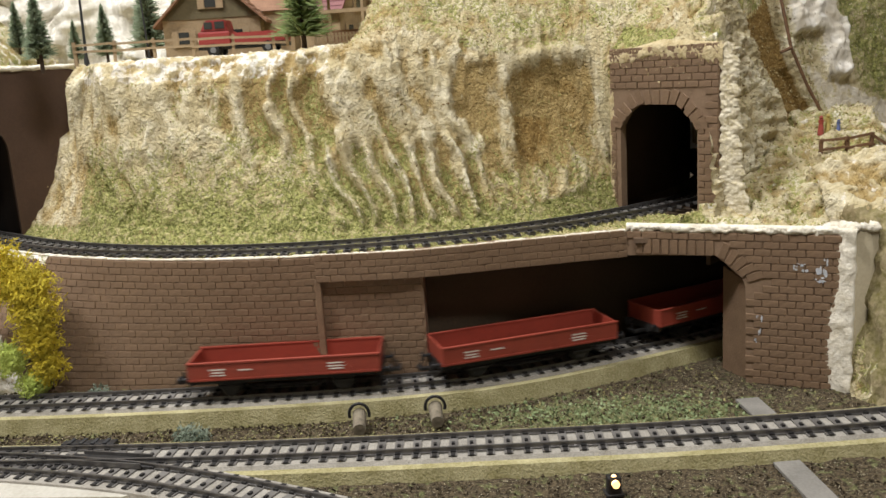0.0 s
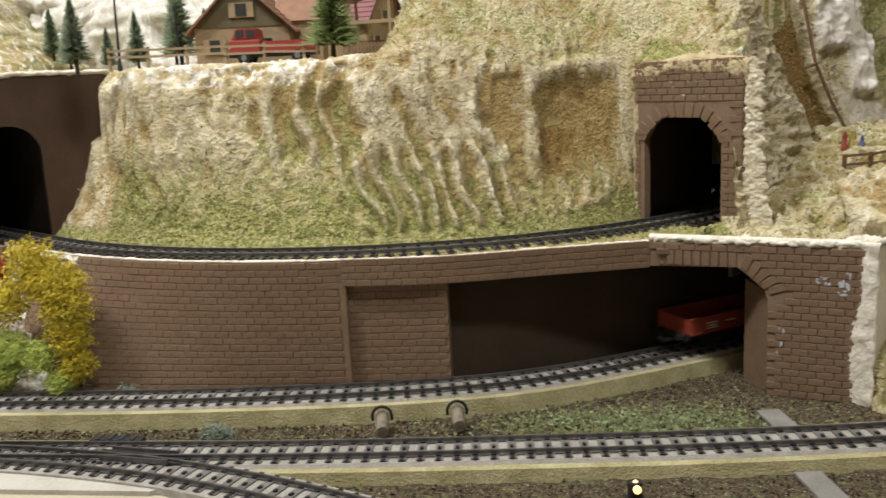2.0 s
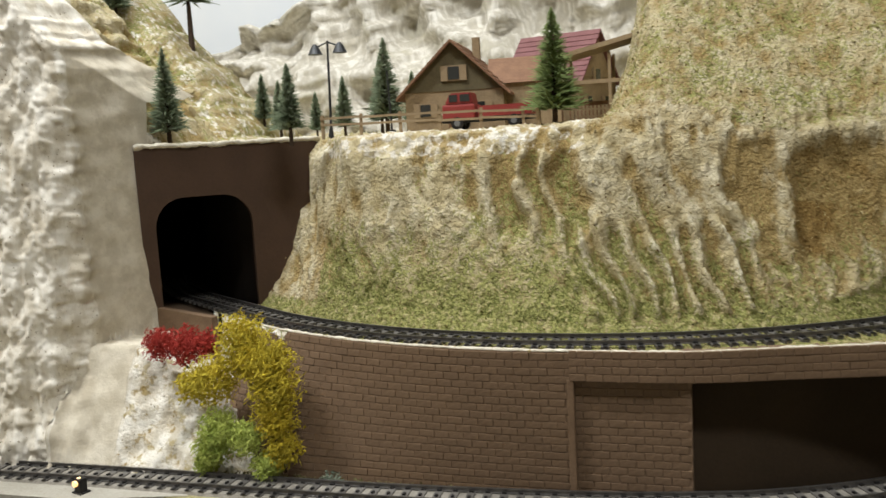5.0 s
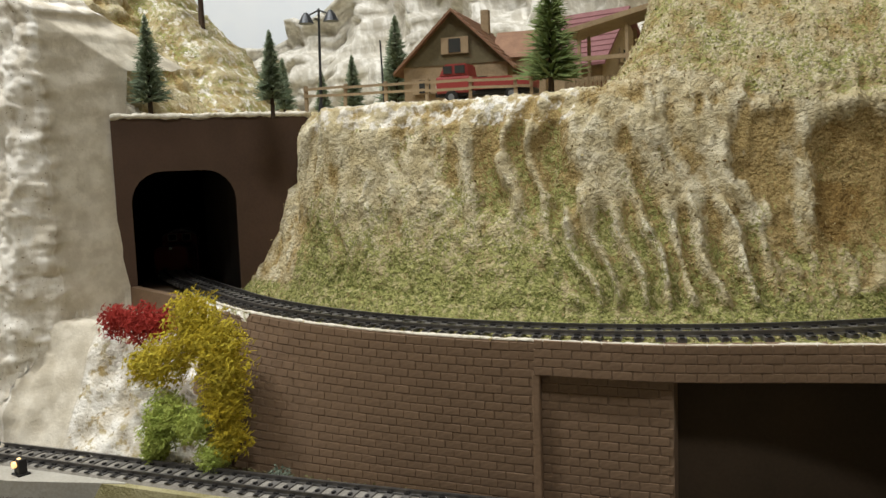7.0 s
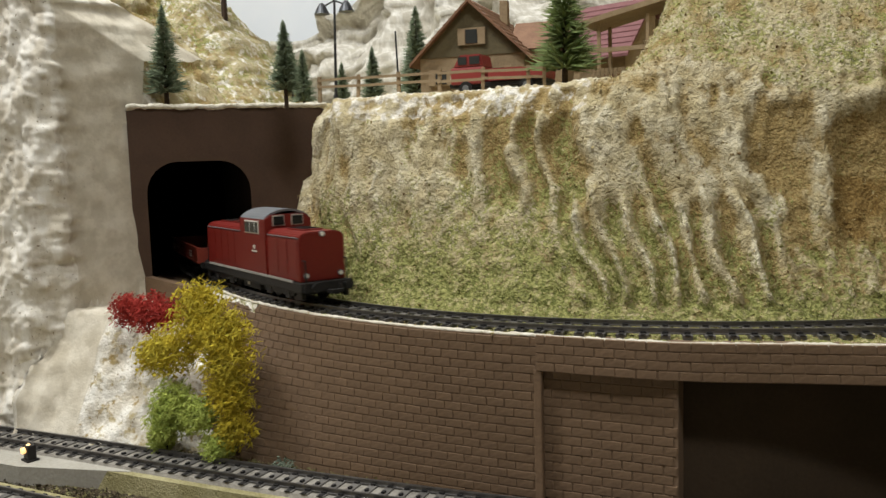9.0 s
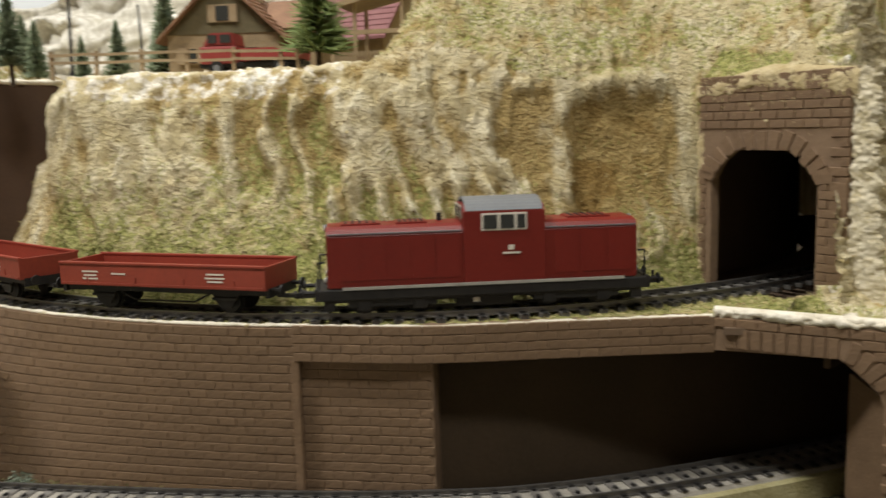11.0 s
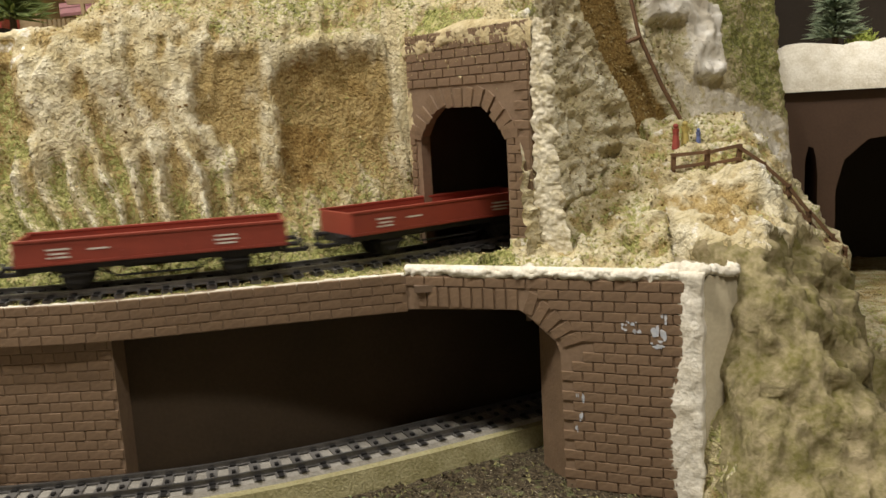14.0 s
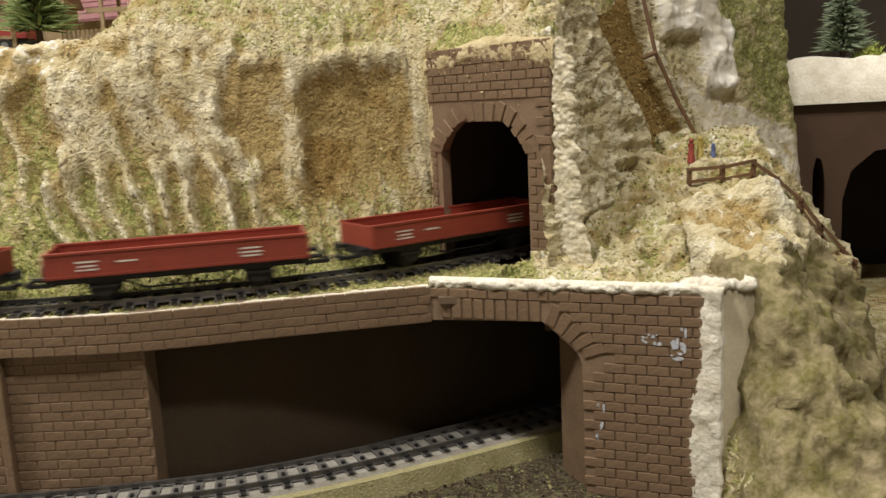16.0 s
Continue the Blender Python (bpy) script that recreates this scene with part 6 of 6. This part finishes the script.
part("guard_rail", boxed(0.040, 0.0010, 0.0026, pose(0, -0.0055, 0.0020)), M_RAIL, motor2)

# ---- rolling stock ----


def wheelset(parent, x, r=0.0056):
    w = part("wheelset", rod(bmesh.new(), (x, -0.0088, r), (x, 0.0088, r), 0.0012, None, 8), M_BLACK, parent)
    for s in (-1, 1):
        bm = bmesh.new()
        rod(bm, (x, s * 0.0072, r), (x, s * 0.0092, r), r, None, 18)
        rod(bm, (x, s * 0.0064, r), (x, s * 0.0073, r), r + 0.0008, None, 18)
        part("wheel", bm, M_BLACK, w)
    return w


def coupler(parent, x, s):
    bm = bmesh.new()
    box(bm, 0.012, 0.003, 0.0016, pose(x + s * 0.006, 0, 0.0075))
    box(bm, 0.0016, 0.008, 0.0016, pose(x + s * 0.012, 0, 0.0085))
    box(bm, 0.0012, 0.0012, 0.0050, pose(x + s * 0.010, 0.003, 0.0095))
    return part("coupler", bm, M_BLACK, parent)


def buffers(parent, x, s, z=0.0118, y=0.0100):
    for k in (-1, 1):
        bm = bmesh.new()
        rod(bm, (x, k * y, z), (x + s * 0.0050, k * y, z), 0.0010, None, 8)
        rod(bm, (x + s * 0.0050, k * y, z), (x + s * 0.0058, k * y, z), 0.0026, None, 12)
        part("buffer", bm, M_BLACK, parent)


def wagon():
    """Low-sided flat wagon, its origin on the rail heads at its middle."""
    L, W, Z0, H = 0.111, 0.0310, 0.0120, 0.0108
    t = thing("low_sided_wagon", Matrix(), "red brown low sided open goods wagon on dark wheels", "wagon", "goods wagons")
    part("floor_deck", boxed(L - 0.001, W - 0.001, 0.0014, pose(0, 0, Z0 + 0.0007)), M_RED, t)
    for s in (-1, 1):
        sb = part("side_board", boxed(L, 0.0013, H, pose(0, s * (W / 2 - 0.0006), Z0 + H / 2), 0.0003), M_RED, t)
        part("top_rim", boxed(L + 0.0004, 0.0021, 0.0012, pose(0, s * (W / 2 - 0.0005), Z0 + H), 0.0003), M_RED, sb)
        part("lower_rib", boxed(L - 0.002, 0.0008, 0.0010, pose(0, s * (W / 2 + 0.0001), Z0 + 0.0010)), M_RED, sb)
        for i in range(4):
            part("hinge", boxed(0.0010, 0.0006, 0.0042, pose(-L / 2 + 0.016 + i * (L - 0.032) / 3, s * (W / 2 + 0.0001), Z0 + 0.0024)), M_RED, sb)
        for x, w, z in ((-0.038, 0.0090, 0.0068), (-0.038, 0.0070, 0.0050), (-0.038, 0.0085, 0.0034), (0.030, 0.0090, 0.0070), (0.030, 0.0100, 0.0052), (0.030, 0.0080, 0.0036), (-0.022, 0.0080, 0.0060)):
            part("print_bar", boxed(w, 0.0002, 0.0007, pose(x * -s, s * (W / 2 + 0.0002), Z0 + z)), M_WHITE, sb)
    for s in (-1, 1):
        eb = part("end_board", boxed(0.0013, W - 0.002, H, pose(s * (L / 2 - 0.0006), 0, Z0 + H / 2), 0.0003), M_RED, t)
        part("buffer_beam", boxed(0.0018, W - 0.004, 0.0042, pose(s * (L / 2 - 0.0004), 0, Z0 - 0.0014)), M_BLACK, t)
        buffers(t, s * L / 2, s)
        coupler(t, s * (L / 2 - 0.002), s)
    for y in (-0.0118, 0.0118):
        sole = part("sole_bar", boxed(L - 0.004, 0.0014, 0.0030, pose(0, y, Z0 - 0.0012)), M_BLACK, t)
        bm = bmesh.new()
        pts = [(-0.026, y, Z0 - 0.002), (-0.016, y, Z0 - 0.0068), (0.016, y, Z0 - 0.0068), (0.026, y, Z0 - 0.002)]
        for a, b in zip(pts, pts[1:]):
            rod(bm, a, b, 0.00045, None, 6)
        part("truss_rod", bm, M_BLACK, sole)
        for x in (-0.033, 0.033):
            bm = bmesh.new()
            slab(bm, [(-0.0075, 0.0005), (0.0075, 0.0005), (0.0030, -0.0066), (-0.0030, -0.0066)], 0.0012, pose(x, y - 0.0006, Z0 - 0.0022))
            g = part("axle_guard", bm, M_BLACK, sole)
            part("leaf_spring", boxed(0.013, 0.0020, 0.0015, pose(x, y * 1.06, Z0 - 0.0046), 0.0005), M_BLACK, g)
    for x in (-0.033, 0.033):
        wheelset(t, x)
    return t


def loco():
    """Four-axle centre-cab diesel, its origin on the rail heads at its middle, its front at +x."""
    t = thing("diesel_locomotive", Matrix(), "crimson centre cab diesel locomotive with grey roof and black frame", "locomotive")
    part("frame", boxed(0.150, 0.0310, 0.0050, pose(0, 0, 0.0098), 0.0006), M_BLACK, t)
    part("skirt", boxed(0.140, 0.0290, 0.0020, pose(0, 0, 0.0071), 0.0005), M_BLACK, t)
    for s in (-1, 1):
        part("white_stripe", boxed(0.128, 0.0006, 0.0013, pose(0, s * 0.0157, 0.0127)), M_DULLWHITE, t, "thin off white stripe along the frame")
        part("step", boxed(0.0050, 0.0020, 0.0060, pose(0.0700, s * 0.0135, 0.0060)), M_BLACK, t)
        part("step", boxed(0.0050, 0.0020, 0.0060, pose(-0.0700, s * 0.0135, 0.0060)), M_BLACK, t)

    def hood(x0, x1, name):
        bm = bmesh.new()
        w, z0, z1 = 0.0140, 0.0124, 0.0398
        prof = [(-w, z0), (w, z0), (w, z1 - 0.0035), (w - 0.0012, z1 - 0.0014), (w - 0.0045, z1), (-w + 0.0045, z1), (-w + 0.0012, z1 - 0.0014), (-w, z1 - 0.0035)]
        m = Matrix.Translation((x0, 0, 0)) @ Matrix.Rotation(radians(90), 4, "Z")
        slab(bm, [(y, z) for y, z in prof], -(x1 - x0), m)
        bmesh.ops.bevel(bm, geom=[e for e in bm.edges], offset=0.0006, segments=2, affect="EDGES")
        h = part(name, bm, M_LOCO, t)
        for s in (-1, 1):
            n = int((x1 - x0) / 0.0115)
            for i in range(n):
                part("hood_door", boxed(0.0104, 0.00022, 0.0190, pose(x0 + 0.006 + (i + 0.35) * (x1 - x0 - 0.006) / n, s * 0.01415, 0.0255)), M_LOCO, h)
            part("hood_seam", boxed(x1 - x0 - 0.002, 0.0005, 0.0005, pose((x0 + x1) / 2, s * 0.01405, 0.0368)), M_GREY, h)
        return h

    rear = hood(-0.0705, -0.0093, "long_hood")
    fore = hood(0.0272, 0.0705, "short_hood")
    for x, ln, p in ((-0.055, 0.018, rear), (-0.032, 0.014, rear), (0.050, 0.020, fore)):
        g = part("roof_grille", boxed(ln, 0.013, 0.0012, pose(x, 0, 0.0400), 0.0003), M_LOCO, p)
        for i in range(5):
            part("louvre", boxed(0.0010, 0.0115, 0.0005, pose(x - ln / 2 + (i + 0.7) * ln / 5.6, 0, 0.0407)), M_BLACK, g)
    part("exhaust", rod(bmesh.new(), (-0.0185, 0.004, 0.0390), (-0.0185, 0.004, 0.0432), 0.0012, None, 10), M_BLACK, rear)
    bm = bmesh.new()
    prof = [(-0.0150, 0.0124), (0.0150, 0.0124), (0.0150, 0.0448), (0.0105, 0.0478), (-0.0105, 0.0478), (-0.0150, 0.0448)]
    slab(bm, prof, -0.0370, Matrix.Translation((-0.0095, 0, 0)) @ Matrix.Rotation(radians(90), 4, "Z"))
    cab = part("cab", bm, M_LOCO, t)
    bm = bmesh.new()
    arc = [(0.0156 * math.sin(a), 0.0428 + 0.0080 * math.cos(a)) for a in np.linspace(-1.25, 1.25, 13)]
    inner = [(0.0146 * math.sin(a), 0.0416 + 0.0080 * math.cos(a)) for a in np.linspace(1.25, -1.25, 13)]
    slab(bm, arc + inner, -0.0350, Matrix.Translation((-0.0085, 0, 0)) @ Matrix.Rotation(radians(90), 4, "Z"))
    part("cab_roof", bm, M_GREY, t, "grey curved cab roof")
    for s in (-1, 1):
        f = part("side_window", boxed(0.0208, 0.0005, 0.0078, pose(0.0090, s * 0.01505, 0.0402), 0.0002), M_WHITE, cab, "cream framed cab side window in three panes")
        for x, w in ((0.0026, 0.0062), (0.0103, 0.0062), (0.0166, 0.0036)):
            part("pane", boxed(w, 0.0004, 0.0062, pose(x, s * 0.01540, 0.0402)), M_GLASS, f)
        for x, sgn in ((-0.0098, -1), (0.0278, 1)):
            for k in (-1, 1):
                wf = part("end_window", boxed(0.0006, 0.0078, 0.0062, pose(x, k * 0.0060, 0.0442), 0.0002), M_WHITE, cab, "white framed end window of the cab")
                part("pane", boxed(0.0006, 0.0064, 0.0050, pose(x + sgn * 0.0003, k * 0.0060, 0.0442)), M_GLASS, wf)
    for s in (-1, 1):
        for x, w, z in ((0.012, 0.0026, 0.0285), (0.0122, 0.0080, 0.0260)):
            part("print_bar", boxed(w, 0.0003, 0.0008 if w > 0.005 else 0.0022, pose(x, s * 0.01535, z)), M_WHITE, cab)
    for s in (-1, 1):
        part("buffer_beam", boxed(0.0022, 0.0290, 0.0055, pose(s * 0.0755, 0, 0.0100), 0.0003), M_BLACK, t)
        buffers(t, s * 0.0765, s, 0.0105)
        coupler(t, s * 0.0740, s)
        for y, z in ((-0.0105, 0.0160), (0.0105, 0.0160), (0.0, 0.0385)):
            hl = part("headlight", rod(bmesh.new(), (s * 0.0702, y, z), (s * 0.0714, y, z), 0.0016, None, 14), M_GREY, t)
            part("lens", rod(bmesh.new(), (s * 0.0712, y, z), (s * 0.0718, y, z), 0.0012, None, 14), M_LENS, hl, "clear lamp lens")
        for y in (-0.0125, 0.0125):
            bm = bmesh.new()
            rod(bm, (s * 0.0745, y, 0.012), (s * 0.0745, y, 0.0245), 0.0004, None, 6)
            rod(bm, (s * 0.0745, y, 0.0245), (s * 0.0712, y, 0.0245), 0.0004, None, 6)
            part("handrail", bm, M_BLACK, t)
    for x in (-0.042, 0.042):
        b = part("bogie", boxed(0.040, 0.0200, 0.0050, pose(x, 0, 0.0062), 0.0008), M_BLACK, t)
        for y in (-0.0135, 0.0135):
            bm = bmesh.new()
            box(bm, 0.040, 0.0014, 0.0034, pose(x, y, 0.0056), 0.0004)
            for k in (-0.0125, 0.0125):
                box(bm, 0.0060, 0.0024, 0.0058, pose(x + k, y, 0.0052), 0.0006)
            part("side_frame", bm, M_BLACK, b)
        for k in (-0.0125, 0.0125):
            wheelset(t, x + k)
    part("fuel_tank", boxed(0.026, 0.026, 0.0058, pose(0, 0, 0.0048), 0.0012), M_BLACK, t)
    part("tank_plate", boxed(0.0028, 0.0004, 0.0030, pose(-0.004, -0.0134, 0.0055)), M_WHITE, t)
    return t


LOCO = loco()
WAGONS = [wagon()]
for i in range(7):
    WAGONS.append(copy_thing(WAGONS[0], Matrix()))
LOWER_WAGONS = [copy_thing(WAGONS[0], Matrix()) for _ in range(3)]
for w in LOWER_WAGONS:
    tagged(w, "red brown low sided wagon rolling on the lower track")


def lower_pose(s):
    """Pose at a way s along the lower track, counted from its start."""
    acc = 0.0
    for a, b in zip(LOWER, LOWER[1:]):
        d = (b - a).length
        if s <= acc + d:
            p, q = a.lerp(b, (s - acc) / d), (b - a)
            return pose(p.x, p.y, 0.0150, 0, 0, math.degrees(math.atan2(q.y, q.x)))
        acc += d
    q = LOWER[-1] - LOWER[-2]
    p = LOWER[-1] + q.normalized() * (s - acc)
    return pose(p.x, p.y, 0.0150, 0, 0, math.degrees(math.atan2(q.y, q.x)))


def motions():
    times = [0.5 * i for i in range(33)]

    def head(t):
        """Angle of the first wagon on the upper curve."""
        return float(np.interp(t, (0, 10.5, 11, 12, 14.5, 16), (-4.519, -0.319, -0.115, 0.277, 1.222, 1.777)))

    def upper_pose(phi, lag):
        p = track_point(phi, RAD - lag, RAILTOP)
        yaw = phi if phi > -LEAD else (-LEAD if phi > -LEAD - BEND else phi + BEND)
        return pose(p.x, p.y, p.z, 0, 0, math.degrees(yaw))

    walk(LOCO, [(t, upper_pose(head(t) + 0.410, 0.004)) for t in times])
    for k, w in enumerate(WAGONS):
        walk(w, [(t, upper_pose(head(t) - 0.375 * k, 0.0015)) for t in times])
    for k, w in enumerate(LOWER_WAGONS):
        walk(w, [(t, lower_pose(0.703 + 0.1415 * k + 0.145 * t)) for t in times])


motions()
